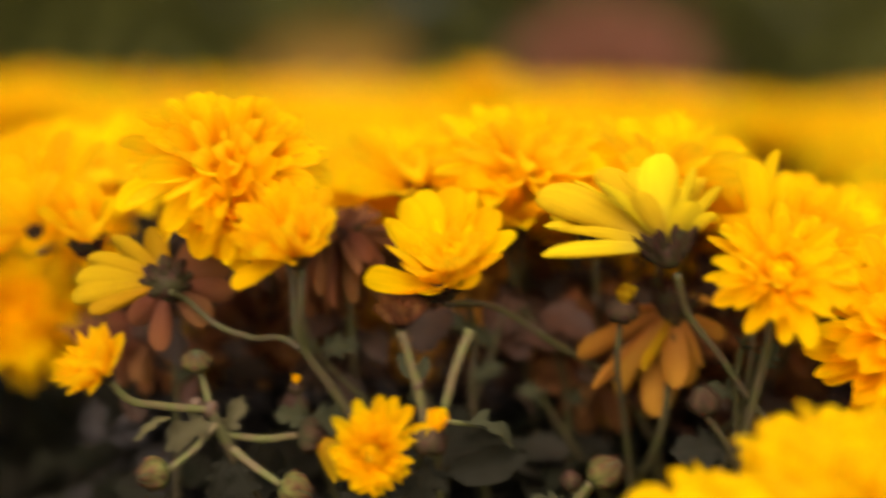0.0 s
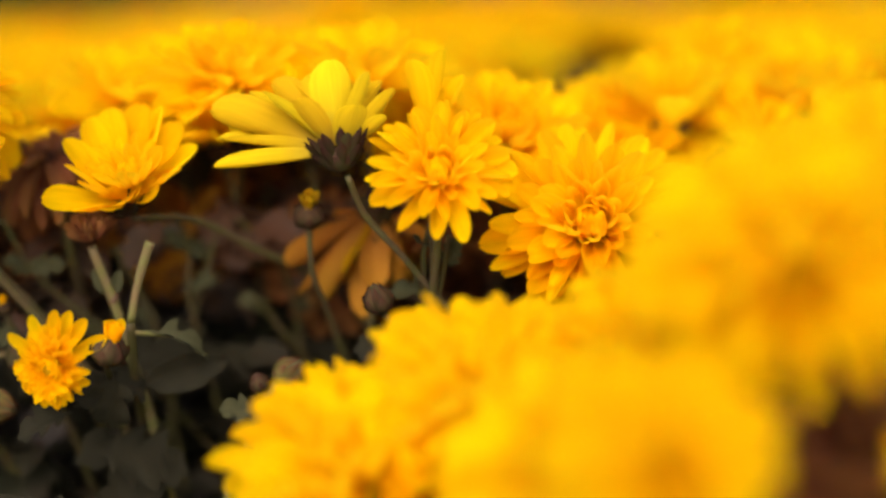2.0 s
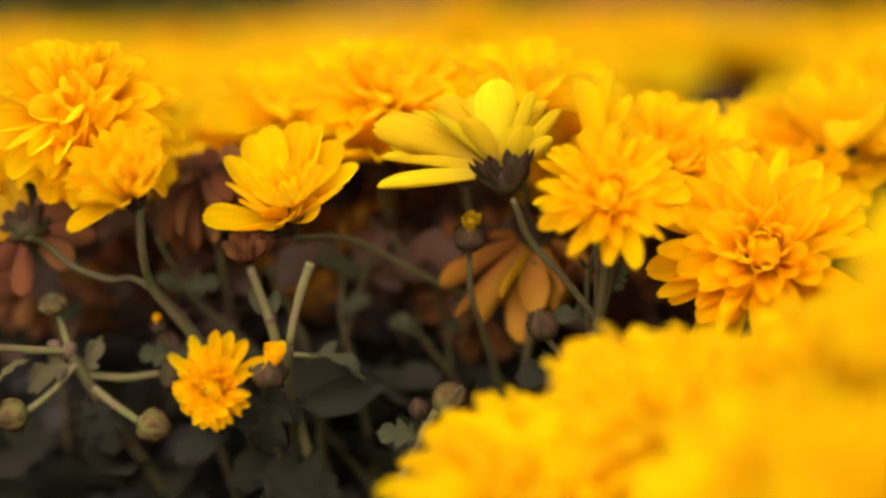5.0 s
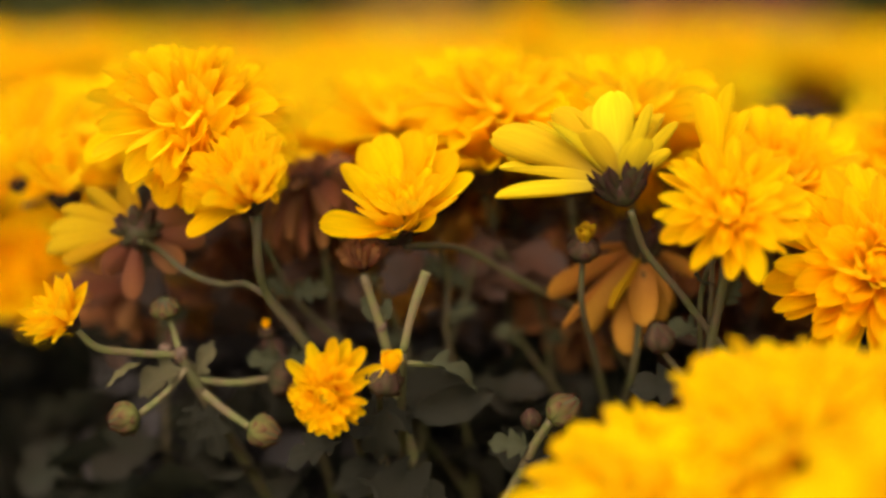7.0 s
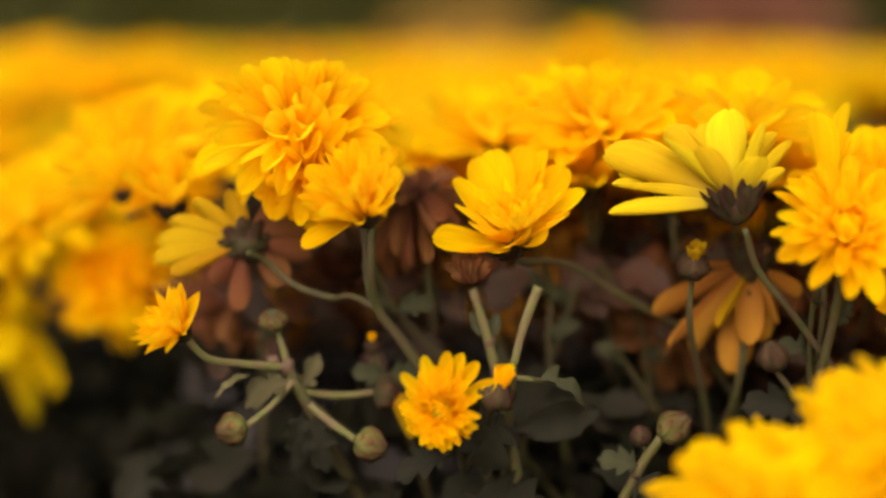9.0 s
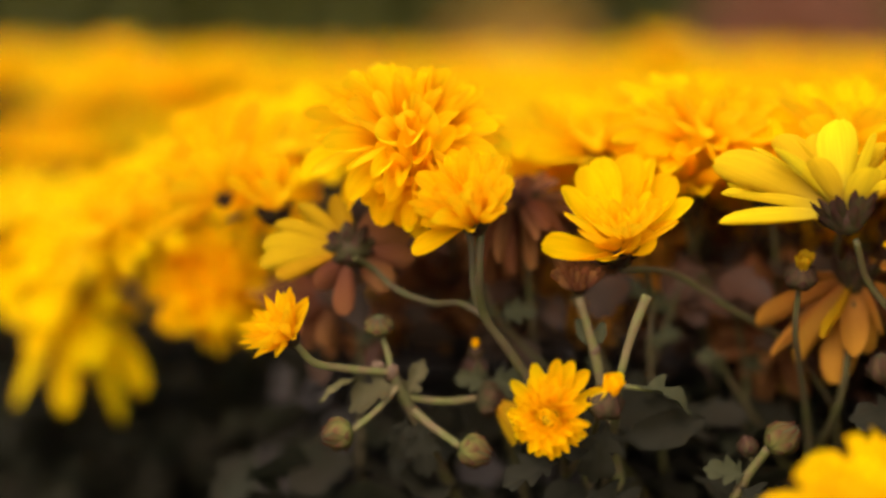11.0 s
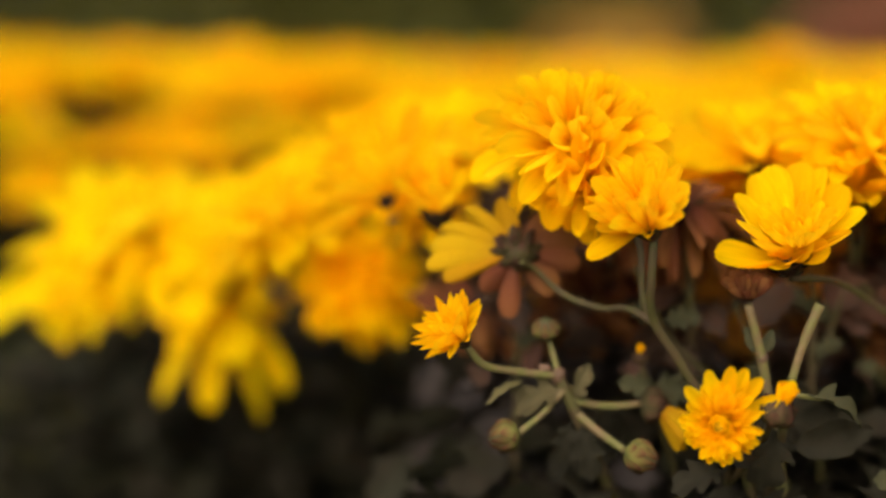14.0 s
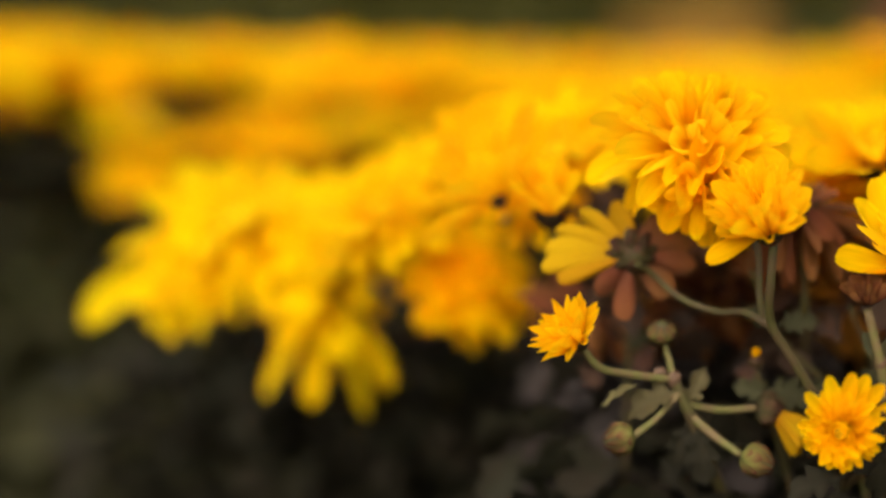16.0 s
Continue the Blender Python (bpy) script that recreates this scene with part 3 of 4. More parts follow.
    for j in range(len(ys) - 1):
        for i in range(len(xs) - 1):
            k = j * len(xs) + i
            faces.append((k, k + 1, k + 1 + len(xs), k + len(xs)))
    return tagged(new(name, mesh_from(name, verts, faces, material)), label, category, kind="structure")


def ground_sheet():
    far = [-400, -60, -20, -8, -4, -2.5]
    sheet("ground", far + [i * 0.25 for i in range(-8, 9)] + [-x for x in reversed(far)], far + [i * 0.25 for i in range(-8, 13)] + [4, 6, 10, 20, 60, 400], -0.020, 0.010, LAWN, "short grass of the garden lawn", "ground")
    sheet("bed_soil", [i * 0.1 for i in range(-22, 23)], [0.30 + i * 0.1 for i in range(19)], 0.0, 0.012, SOIL, "dark crumbly soil of the flower bed", "soil")


ground_sheet()

# ---------------------------------------------------------------- hero flowers
def dress(th, place, low, high, count, seed, long=0.034):
    """Dark leaves up a stem at the height where it goes down into the plant."""
    rr = random.Random(seed)
    for k in range(count):
        z = low + (high - low) * (k + rr.random()) / count
        a = rr.uniform(-3.0, 0.4)
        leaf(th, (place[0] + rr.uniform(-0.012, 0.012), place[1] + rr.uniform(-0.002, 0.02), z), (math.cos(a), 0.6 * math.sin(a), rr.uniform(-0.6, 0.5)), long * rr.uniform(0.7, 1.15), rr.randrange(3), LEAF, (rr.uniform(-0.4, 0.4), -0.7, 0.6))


# small fresh flower in front, facing the lens
def front_flower():
    c = Vector((0.0003, 0.4710, 0.3865))
    ax = Vector((-0.32, -0.93, -0.06))
    base = soil_point(c, 0.015, 0.09)
    th = thing("chrysanthemum", base, "small fresh golden chrysanthemum half open on a short stem", "flower", "flowers of the bed")
    place = c - ax.normalized() * 0.0042
    stem(th, [base, (0.0086, 0.5180, 0.3560), (0.0062, 0.4990, 0.3720), place - ax.normalized() * 0.003], 0.0018, 0.0011)
    face = head(th, "button", 0.0122, place, ax, GOLD, 11, 0.3, 1.0, (0.13, 40, DISC_GREEN))
    # three broader florets stand up behind the rest
    for way in ((0.62, -0.15, 0.85), (0.10, -0.15, 1.0), (-0.30, -0.2, 0.95), (0.34, -0.1, 0.95), (0.92, -0.1, 0.5), (-0.7, -0.3, 0.7)):
        d = (frame_of((0, 0, 0), ax, 0.3).to_3x3().inverted() @ Vector(way)).normalized()
        part("petal", petal_mesh("broad", 0.15, 0.35, GOLD), face, Matrix.Translation(d * 0.003 - Vector((0, 0, 0.0008))) @ d.to_track_quat('X', 'Z').to_matrix().to_4x4() @ Matrix.Diagonal((0.0150, 0.0046, 0.0150, 1)))
    b = (0.0158, 0.4780, 0.3865)
    stem(th, [(0.0086, 0.5180, 0.3560), (0.0150, 0.4960, 0.3740), b], 0.0012, 0.0010)
    bud(th, b, (0.30, -0.30, 0.85), 0.0054, CALYX, 0.85, GOLD)
    dress(th, (0.0063, 0.4860, 0.3602), 0.20, 0.362, 12, 1)
    leaf(th, (0.0179, 0.4840, 0.3824), (-0.15, -0.2, -1), 0.021, 1, LEAF, (0, -1, 0))
    leaf(th, (0.0045, 0.4820, 0.3708), (-1, -0.2, -0.25), 0.019, 0, LEAF, (0, -0.6, 0.8))


front_flower()


# swollen reddish joints
def joint(owner, place, axis, r, seed):
    """The reddish swelling where side stems leave a stem."""
    line = [Vector(place) - Vector(owner.location) + Vector(axis).normalized() * r * t for t in (-1.3, -0.7, -0.2, 0.3, 0.8, 1.3)]
    verts, faces = [], []
    d = Vector(axis).normalized()
    side = d.orthogonal().normalized()
    other = d.cross(side)
    for q, w in zip(line, (0.55, 0.95, 1.12, 1.05, 0.98, 0.6)):
        for k in range(10):
            a = 2 * math.pi * k / 10
            verts.append(q + (side * math.cos(a) + other * math.sin(a)) * r * w * (1 + 0.22 * noise.noise(Vector((k * 1.3, w * 9, seed)))))
    for i in range(5):
        for k in range(10):
            faces.append((i * 10 + k, i * 10 + (k + 1) % 10, i * 10 + 10 + (k + 1) % 10, i * 10 + 10 + k))
    faces += [tuple(range(9, -1, -1)), tuple(range(50, 60))]
    part("joint", mesh_from("joint", verts, faces, NODE), owner, None, "reddish swollen joint")


# branching sprig with a small flower and round buds
def bud_sprig():
    node = Vector((-0.0467, 0.5080, 0.3916))
    low = Vector((-0.0409, 0.5090, 0.3802))
    base = soil_point(low, 0.02, 0.05)
    th = thing("chrysanthemum_sprig", base, "branching sprig with one small golden flower and round green buds", "flower")
    stem(th, [base, (-0.0259, 0.5300, 0.3444), low, node], 0.0022, 0.0019, STEM, label="ridged grey-green stem")
    f = Vector((-0.0756, 0.4900, 0.4046))
    stem(th, [node, (-0.0612, 0.5000, 0.3944), (-0.0699, 0.4940, 0.3974), f], 0.0014, 0.0012, STEM_PALE)
    head(th, "goblet", 0.0141, f + Vector((-0.0008, -0.0006, 0.0012)), (-0.62, -0.40, 0.68), AMBER, 21, 0.0, 1.0, (0.2, 30, DISC_GREEN), label="small golden half-open flower")
    joint(th, node, (0.25, 0, 0.9), 0.0021, 1)
    joint(th, Vector((-0.0510, 0.5070, 0.3938)), (-1, 0, 0.1), 0.0016, 2)
    t1 = Vector((-0.0508, 0.5100, 0.4054))
    stem(th, [node, (-0.0481, 0.5090, 0.3971), t1], 0.0012, 0.0010, STEM_PALE)
    bud(th, t1 - Vector((0, 0, 0.0015)), (-0.05, -0.5, 0.9), 0.0042, BUD, 0.75)
    p1 = Vector((-0.0251, 0.5010, 0.3703))
    stem(th, [low, (-0.0337, 0.5060, 0.3750), p1], 0.0015, 0.0012, STEM_PALE)
    bud(th, p1, (0.8, -0.25, -0.22), 0.0048, BUD, 1.05)
    p2 = Vector((-0.0583, 0.4980, 0.3753))
    stem(th, [(-0.0442, 0.5080, 0.3881), (-0.0510, 0.5030, 0.3806), p2], 0.0012, 0.0011, STEM_PALE)
    bud(th, p2, (-0.8, -0.25, -0.15), 0.0047, BUD, 1.0)
    p3 = Vector((-0.0202, 0.5150, 0.3822))
    stem(th, [(-0.0428, 0.5090, 0.3838), (-0.0306, 0.5120, 0.3817), p3], 0.0013, 0.0011, STEM_PALE)
    bud(th, p3, (0.9, 0.1, -0.1), 0.0050, CALYX, 0.8, None)
    head(th, "tulip", 0.0150, p3 + Vector((0.006, 0, -0.001)), (0.72, -0.15, -0.55), TIRED, 23, label="faded half-open flower")
    dress(th, (-0.0255, 0.5350, 0.3429), 0.22, 0.375, 12, 3)
    leaf(th, (-0.0452, 0.5070, 0.3883), (-0.85, -0.3, -0.25), 0.018, 1, STEM, (0.1, -0.7, 0.7))
    leaf(th, (-0.0576, 0.5030, 0.3907), (-0.95, -0.2, -0.45), 0.014, 3, STEM_PALE, (0, -0.4, 0.9), 0.5)
    leaf(th, (-0.0418, 0.5080, 0.3841), (0.35, -0.2, 0.9), 0.013, 1, STEM, (0, -1, 0.2), 0.8)
    leaf(th, (-0.0390, 0.5090, 0.3776), (0.2, -0.25, -0.9), 0.021, 0, LEAF, (0, -1, 0.1), 0.8)
    leaf(th, (-0.0420, 0.5090, 0.3774), (-0.25, -0.1, -0.9), 0.016, 0, LEAF, (0, -1, 0.1), 0.8)


bud_sprig()


# bare cut stem
def cut_stem():
    top, mid = Vector((0.0300, 0.4890, 0.4203)), Vector((0.0227, 0.4890, 0.3960))
    base = soil_point(mid, 0.0, 0.08)
    th = thing("cut_stem", base, "bare pale green flower stem cut off at the top", "stem")
    stem(th, [base, (0.0216, 0.5150, 0.3560), (0.0220, 0.4960, 0.3800), mid], 0.0019, 0.0015)
    stem(th, [mid, (0.0254, 0.4890, 0.4072), (0.0279, 0.4890, 0.4149), top], 0.0013, 0.0018, STEM_PALE, "cut_end", "pale cut end")
    stem(th, [(0.0223, 0.4900, 0.3926), (0.0292, 0.4920, 0.3915), (0.0361, 0.4940, 0.3904)], 0.0010, 0.0007, STEM_PALE, "twig")
    dress(th, (0.0221, 0.5000, 0.3598), 0.20, 0.375, 12, 2)
    leaf(th, (0.0282, 0.4910, 0.3924), (1, -0.1, -0.15), 0.020, 1, LEAF_LIGHT, (0, -0.5, 0.8), 0.6)
    leaf(th, (0.0232, 0.4950, 0.3745), (1, 0.1, 0.22), 0.030, 3, LEAF, (0, -1, 0.15), 0.75)


cut_stem()

# the main flower that faces the lens, and its neighbours
simple_flower("rosette", 0.0210, Vector((0.1170, 0.4735, 0.4388)), (-0.04, -0.76, 0.62), GOLD, 31, "open golden double chrysanthemum facing outward, its pale centre still closed", via=[(0.1145, 0.4820, 0.4032), (0.1161, 0.4780, 0.4174)], disc=(0.08, 20, DISC_GREEN), wild=0.9)
big = simple_flower("double", 0.0300, Vector((0.1650, 0.4890, 0.4190)), (-0.22, -0.80, 0.42), GOLD, 32, "large golden double chrysanthemum with a loosely opened centre", disc=(0.10, 26, DISC_GREEN), wild=1.1)
big_head = [o for o in big.children if o.name.startswith("flower_head")][0]
for k, (dx, dy, dz, wide) in enumerate([(-36.0, -4.0, -3.5, 10.5), (-33.0, -6.0, -10.6, 6.0), (-17.5, -12.0, -20.1, 9.7), (-22.2, -14.0, -5.5, 8.0), (-22.0, -10.0, -13.4, 6.5), (-24.0, 4.0, 18.0, 9.0), (-14.0, -15.0, -9.0, 7.0), (-8.0, -14.0, -14.0, 7.5)]):
    floret(big_head, big_head.matrix_basis, (dx, dy, dz), wide, (-0.22, -0.80, 0.42), GOLD, bend=0.3 + 0.1 * (k % 3))
# its undersides get the darkened lemon in place of shade
simple_flower("shuttle", 0.0315, Vector((0.0882, 0.4900, 0.4446)), (-0.25, 0.55, 0.78), LEMON_SHADE, 33, "lemon yellow chrysanthemum seen from behind with a dark calyx", via=[(0.1126, 0.4920, 0.4039), (0.1058, 0.4910, 0.4129), (0.0949, 0.4900, 0.4262)], r=0.0011,
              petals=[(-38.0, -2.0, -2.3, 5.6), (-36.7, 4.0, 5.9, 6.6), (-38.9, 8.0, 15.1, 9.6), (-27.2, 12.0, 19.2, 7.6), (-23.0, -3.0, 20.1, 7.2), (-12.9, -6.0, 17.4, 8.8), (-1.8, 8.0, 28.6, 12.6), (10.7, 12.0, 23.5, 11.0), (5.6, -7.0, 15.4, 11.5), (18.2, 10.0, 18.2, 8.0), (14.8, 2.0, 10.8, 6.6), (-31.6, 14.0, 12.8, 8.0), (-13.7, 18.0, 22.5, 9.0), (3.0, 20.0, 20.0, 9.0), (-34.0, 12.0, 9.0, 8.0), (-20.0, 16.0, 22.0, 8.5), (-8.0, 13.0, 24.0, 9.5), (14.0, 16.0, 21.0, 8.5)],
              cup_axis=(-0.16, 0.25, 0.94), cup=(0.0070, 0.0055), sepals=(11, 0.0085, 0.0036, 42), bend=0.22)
bowl = simple_flower("cup", 0.0248, Vector((0.0219, 0.5030, 0.4309)), (-0.25, -0.42, 0.85), GOLD, 34, "golden cup-shaped chrysanthemum with broad lower petals", via=[(0.0610, 0.5300, 0.4098), (0.0400, 0.5200, 0.4227)], r=0.0010,
                     petals=[(-24.1, -12.0, 3.5, 9.2), (-15.5, -7.0, -1.5, 8.3), (-17.6, -2.0, 20.4, 10.9), (-16.8, -8.0, 13.0, 9.5), (-11.3, 8.0, 25.9, 10.6), (-4.1, 12.0, 28.8, 11.8), (4.4, 15.0, 29.5, 11.8), (11.6, 13.0, 28.3, 11.8), (17.0, 8.0, 23.6, 14.2), (22.7, 2.0, 17.0, 8.1), (17.9, -5.0, 10.3, 10.5), (-6.4, -9.0, -1.0, 8.1), (11.5, -8.0, 5.5, 9.3), (-12.0, -13.0, 8.0, 9.0), (2.0, -11.0, 3.0, 9.0), (-4.0, -10.0, 5.5, 9.0), (6.5, -9.5, 7.0, 9.0)],
                     cup=(0.0050, 0.0050), sepals=(8, 0.006, 0.0036, 30), bend=0.45)
bowl_head = [o for o in bowl.children if o.name.startswith("flower_head")][0]
rings_on(bowl_head, bowl, "heart", 0.0150, (0.0245, 0.5000, 0.4370), (-0.15, -0.50, 0.85), GOLD, 134, (0.2, 30, DISC_GREEN))
simple_flower("mop", 0.0310, Vector((-0.0425, 0.5260, 0.4590)), (0.26, -0.16, 0.95), GOLD, 35, "large golden double chrysanthemum with drooping outer petals", via=[(-0.0043, 0.5100, 0.3908), (-0.0106, 0.5075, 0.4004), (-0.0204, 0.5050, 0.4140), (-0.0238, 0.5090, 0.4362), (-0.0380, 0.5220, 0.4480)], wild=1.0, r=0.0011)
opening = simple_flower("chalice", 0.0200, Vector((-0.0215, 0.4880, 0.4420)), (-0.34, -0.40, 0.84), AMBER, 36, "narrow-petalled amber chrysanthemum opening on a ribbed stem", via=[(-0.0043, 0.5050, 0.3908), (-0.0106, 0.5020, 0.4004), (-0.0182, 0.4980, 0.4119), (-0.0200, 0.4900, 0.4290)], r=0.0014, disc=(0.22, 34, DISC_GREEN))
cup = [o for o in opening.children if o.name.startswith("flower_head")][0]
floret(cup, cup.matrix_basis, (-18.0, -7.0, -9.5), 8.0, (-0.2, -0.6, 0.7), AMBER, bend=0.15)
simple_flower("single", 0.0240, Vector((-0.0606, 0.5220, 0.4279)), (-0.15, 0.90, 0.25), TIRED, 37, "half-faded yellow chrysanthemum turned away showing its brown calyx", via=[(-0.0043, 0.5060, 0.3908), (-0.0106, 0.5030, 0.4004), (-0.0185, 0.5020, 0.4108), (-0.0250, 0.5060, 0.4140), (-0.0337, 0.5150, 0.4125), (-0.0460, 0.5200, 0.4159), (-0.0553, 0.5210, 0.4234)], second=RUSSET, r=0.0010,
              petals=[(-29.3, -2.0, -5.3, 5.6), (-28.8, 2.0, 0.3, 6.6), (-25.7, 5.0, 6.4, 7.3), (-18.6, 7.0, 12.7, 8.7), (-8.0, 9.0, 16.1, 8.7), (-24.0, -4.0, -8.0, 5.5), (18.9, 4.0, 5.6, 10.7, 1), (12.4, 8.0, 13.2, 10.7, 1), (-10.5, 0.0, -13.4, 10.0, 1), (-2.5, -4.0, -20.5, 6.7, 1), (12.8, 2.0, -12.1, 9.0, 1), (20.0, 5.0, -4.0, 9.0, 1)],
              cup=(0.0060, 0.0042), sepals=(9, 0.0050, 0.0034, 25), bend=0.2)
simple_flower("loose", 0.0180, Vector((-0.0395, 0.5100, 0.4520)), (-0.30, -0.85, -0.15), GOLD, 38, "golden chrysanthemum nodding with a loose ring of petals", wild=1.8, r=0.0009, base=(-0.03, 0.66, 0.0))
# a withered calyx on its stem below the cup-shaped flower
def withered():
    top = Vector((0.0106, 0.5030, 0.4173))
    base = soil_point(top, 0.015, 0.03)
    th = thing("chrysanthemum", base, "withered russet flower head with curled bracts on a green stem", "flower")
    stem(th, [base, (0.0204, 0.5080, 0.3793), (0.0160, 0.5050, 0.3996), top], 0.0021, 0.0015, STEM_PALE)
    joint(th, (0.0160, 0.5050, 0.4004), (0.1, 0, 1), 0.0017, 3)
    head(th, "bowl", 0.0092, top + Vector((0, 0, 0.002)), (-0.1, -0.1, 1), RUSSET, 41)
    dress(th, (0.0208, 0.5150, 0.3703), 0.20, 0.385, 10, 5)
    leaf(th, (0.0159, 0.5050, 0.4014), (-0.6, -0.2, 0.9), 0.011, 3, LEAF_LIGHT, (0, -1, 0), 0.9)
    leaf(th, (0.0159, 0.5050, 0.4014), (0.3, -0.2, 0.9), 0.009, 3, LEAF_LIGHT, (0, -1, 0), 0.9)


withered()


def bud_pair():
    a = Vector((0.0665, 0.4820, 0.3763))
    base = soil_point(a, -0.01, 0.03)
    th = thing("chrysanthemum_bud", base, "pair of closed green buds on a short stem", "bud")
    stem(th, [base, (0.0577, 0.4900, 0.3575), (0.0622, 0.4860, 0.3683), a], 0.0018, 0.0014, STEM_PALE)
    bud(th, a, (0.6, -0.2, 0.55), 0.0046, BUD, 1.15)
    b = Vector((0.0617, 0.4860, 0.3730))
    stem(th, [(0.0622, 0.4860, 0.3678), (0.0629, 0.4860, 0.3709), b], 0.0009, 0.0008)
    bud(th, b, (-0.25, -0.2, 0.9), 0.0029, CALYX, 1.1)
    dress(th, (0.0583, 0.4950, 0.3543), 0.20, 0.365, 10, 4)
    leaf(th, (0.0613, 0.4860, 0.3666), (-0.9, -0.2, 0.25), 0.014, 0, LEAF_LIGHT, (0, -0.8, 0.5))
    leaf(th, (0.0590, 0.4870, 0.3637), (0.6, -0.4, -0.5), 0.02, 0, LEAF, (0, -0.8, 0.5))
    th = thing("chrysanthemum_bud", soil_point((0.1059, 0.4800, 0.3898)), "small closed brownish bud on a thin stem", "bud")
    c = Vector((0.0989, 0.4780, 0.3978))
    stem(th, [th.location, (0.1146, 0.4900, 0.3701), (0.1051, 0.4800, 0.3898), c], 0.0016, 0.0009)
    bud(th, c, (-0.25, -0.25, 0.9), 0.0042, CALYX, 1.1)
    leaf(th, (0.1089, 0.4820, 0.3860), (-0.9, -0.2, 0.1), 0.02, 0, LEAF, (0, -0.8, 0.5))
    th = thing("chrysanthemum_bud", soil_point((0.0782, 0.5060, 0.4210)), "round brown bud with a yellow tip among faded petals", "bud")
    c = Vector((0.0780, 0.5060, 0.4213))
    stem(th, [th.location, (0.0828, 0.5200, 0.3897), (0.0779, 0.5080, 0.4083), c], 0.0016, 0.0009)
    bud(th, c, (0.0, -0.5, 0.8), 0.0047, CALYX, 0.9, TIRED)


bud_pair()


def leafy_bud():
    c = Vector((-0.0203, 0.5200, 0.3943))
    base = soil_point((-0.0156, 0.5300, 0.3777), 0.01, 0.04)
    th = thing("chrysanthemum_bud", base, "tiny bud with a yellow tip among lobed leaves", "bud")
    stem(th, [base, (-0.0137, 0.5280, 0.3744), (-0.0180, 0.5220, 0.3869), c], 0.0012, 0.0008)
    bud(th, c, (-0.1, -0.3, 0.9), 0.0024, CALYX, 1.0, GOLD)
    leaf(th, (-0.0152, 0.5200, 0.3859), (-0.9, -0.3, 0.25), 0.013, 0, LEAF_LIGHT, (0, -0.9, 0.4))
    leaf(th, (-0.0171, 0.5220, 0.3869), (0.9, -0.2, -0.1), 0.017, 0, LEAF_LIGHT, (0, -0.9, 0.4))
    leaf(th, (-0.0136, 0.5250, 0.4075), (0.9, -0.2, 0.2), 0.013, 0, LEAF_LIGHT, (0, -0.9, 0.4))


leafy_bud()
simple_flower("weeping", 0.034, (0.1001, 0.5280, 0.4215), (0.15, 0.30, 0.95), FADED, 42, "fading orange-brown chrysanthemum hanging inside the plant", second=TIRED,
              petals=[(-26.6, -6.0, -26.0, 12.0), (-18.9, -8.0, -27.6, 11.0), (-6.6, -4.0, -34.8, 12.0), (-3.8, -12.0, -23.5, 11.0), (7.3, -8.0, -18.0, 12.0), (15.8, 0.0, -10.4, 12.0), (-24.2, 4.0, -14.3, 12.0), (-13.5, 8.0, -2.2, 12.0), (13.9, 8.0, 2.0, 12.0), (-11.8, -14.0, -17.9, 8.3, 1), (-30.7, 2.0, -17.1, 11.0), (-12.0, 4.0, -24.0, 12.0), (4.0, 4.0, -26.0, 12.0)], bend=0.3)
simple_flower("droop", 0.026, (0.0825, 0.5650, 0.3980), (-0.3, -0.5, -0.2), RUSSET, 43, "withered russet chrysanthemum deep inside the plant", wild=1.5)
simple_flower("droop", 0.026, (0.1498, 0.6000, 0.3836), (-0.3, -0.5, 0.2), RUSSET, 44, "withered russet chrysanthemum deep inside the plant", wild=1.5)
simple_flower("weeping", 0.026, (-0.0068, 0.5500, 0.4400), (-0.2, 0.1, 0.95), RUSSET, 45, "withered russet chrysanthemum hanging behind fresh ones", wild=1.5)
simple_flower("droop", 0.024, (-0.0366, 0.6000, 0.4037), (-0.3, -0.5, 0.0), RUSSET, 46, "withered russet chrysanthemum deep inside the plant", wild=1.5)

# more faded heads hanging in the shade of the plant
for k, spot in enumerate([(0.0644, 0.6200, 0.4053), (0.0955, 0.5850, 0.3945), (0.1269, 0.5750, 0.4145), (0.0805, 0.6600, 0.3623), (0.1201, 0.6400, 0.3712), (0.0261, 0.6200, 0.4051), (-0.0180, 0.6000, 0.4079), (-0.0516, 0.6300, 0.3856), (-0.0719, 0.5850, 0.4018), (0.0436, 0.6000, 0.4248), (0.1469, 0.5600, 0.4110)]):
    simple_flower(("single", "droop", "semi")[k % 3], 0.024 + 0.004 * math.sin(k * 1.7), spot, (0.4 * math.sin(k * 2.3), -0.4 + 0.5 * math.sin(k), -0.5 + 0.5 * math.cos(k * 1.3)), (RUSSET, FADED)[k % 2], 140 + k,
                  ("withered russet chrysanthemum in the shade of the plant", "fading orange-brown chrysanthemum in the shade of the plant")[k % 2], wild=1.7, r=0.0009, base=(spot[0], spot[1] + 0.1, 0.0))

# the flowers just behind the front row
BEHIND = [
    ("double", 0.0270, (0.1440, 0.5300, 0.4400), (0.05, -0.5, 0.8), GOLD, "golden double chrysanthemum behind the front row"),
    ("semi", 0.0300, (0.0986, 0.5450, 0.4609), (0.0, -0.2, 0.95), GOLD, "golden chrysanthemum behind the front row"),
    ("double", 0.0310, (0.0542, 0.5550, 0.4613), (0.0, -0.3, 0.95), GOLD, "golden double chrysanthemum behind the front row"),
    ("semi", 0.0290, (0.0208, 0.5750, 0.4559), (0.0, -0.3, 0.95), GOLD, "golden chrysanthemum behind the front row"),
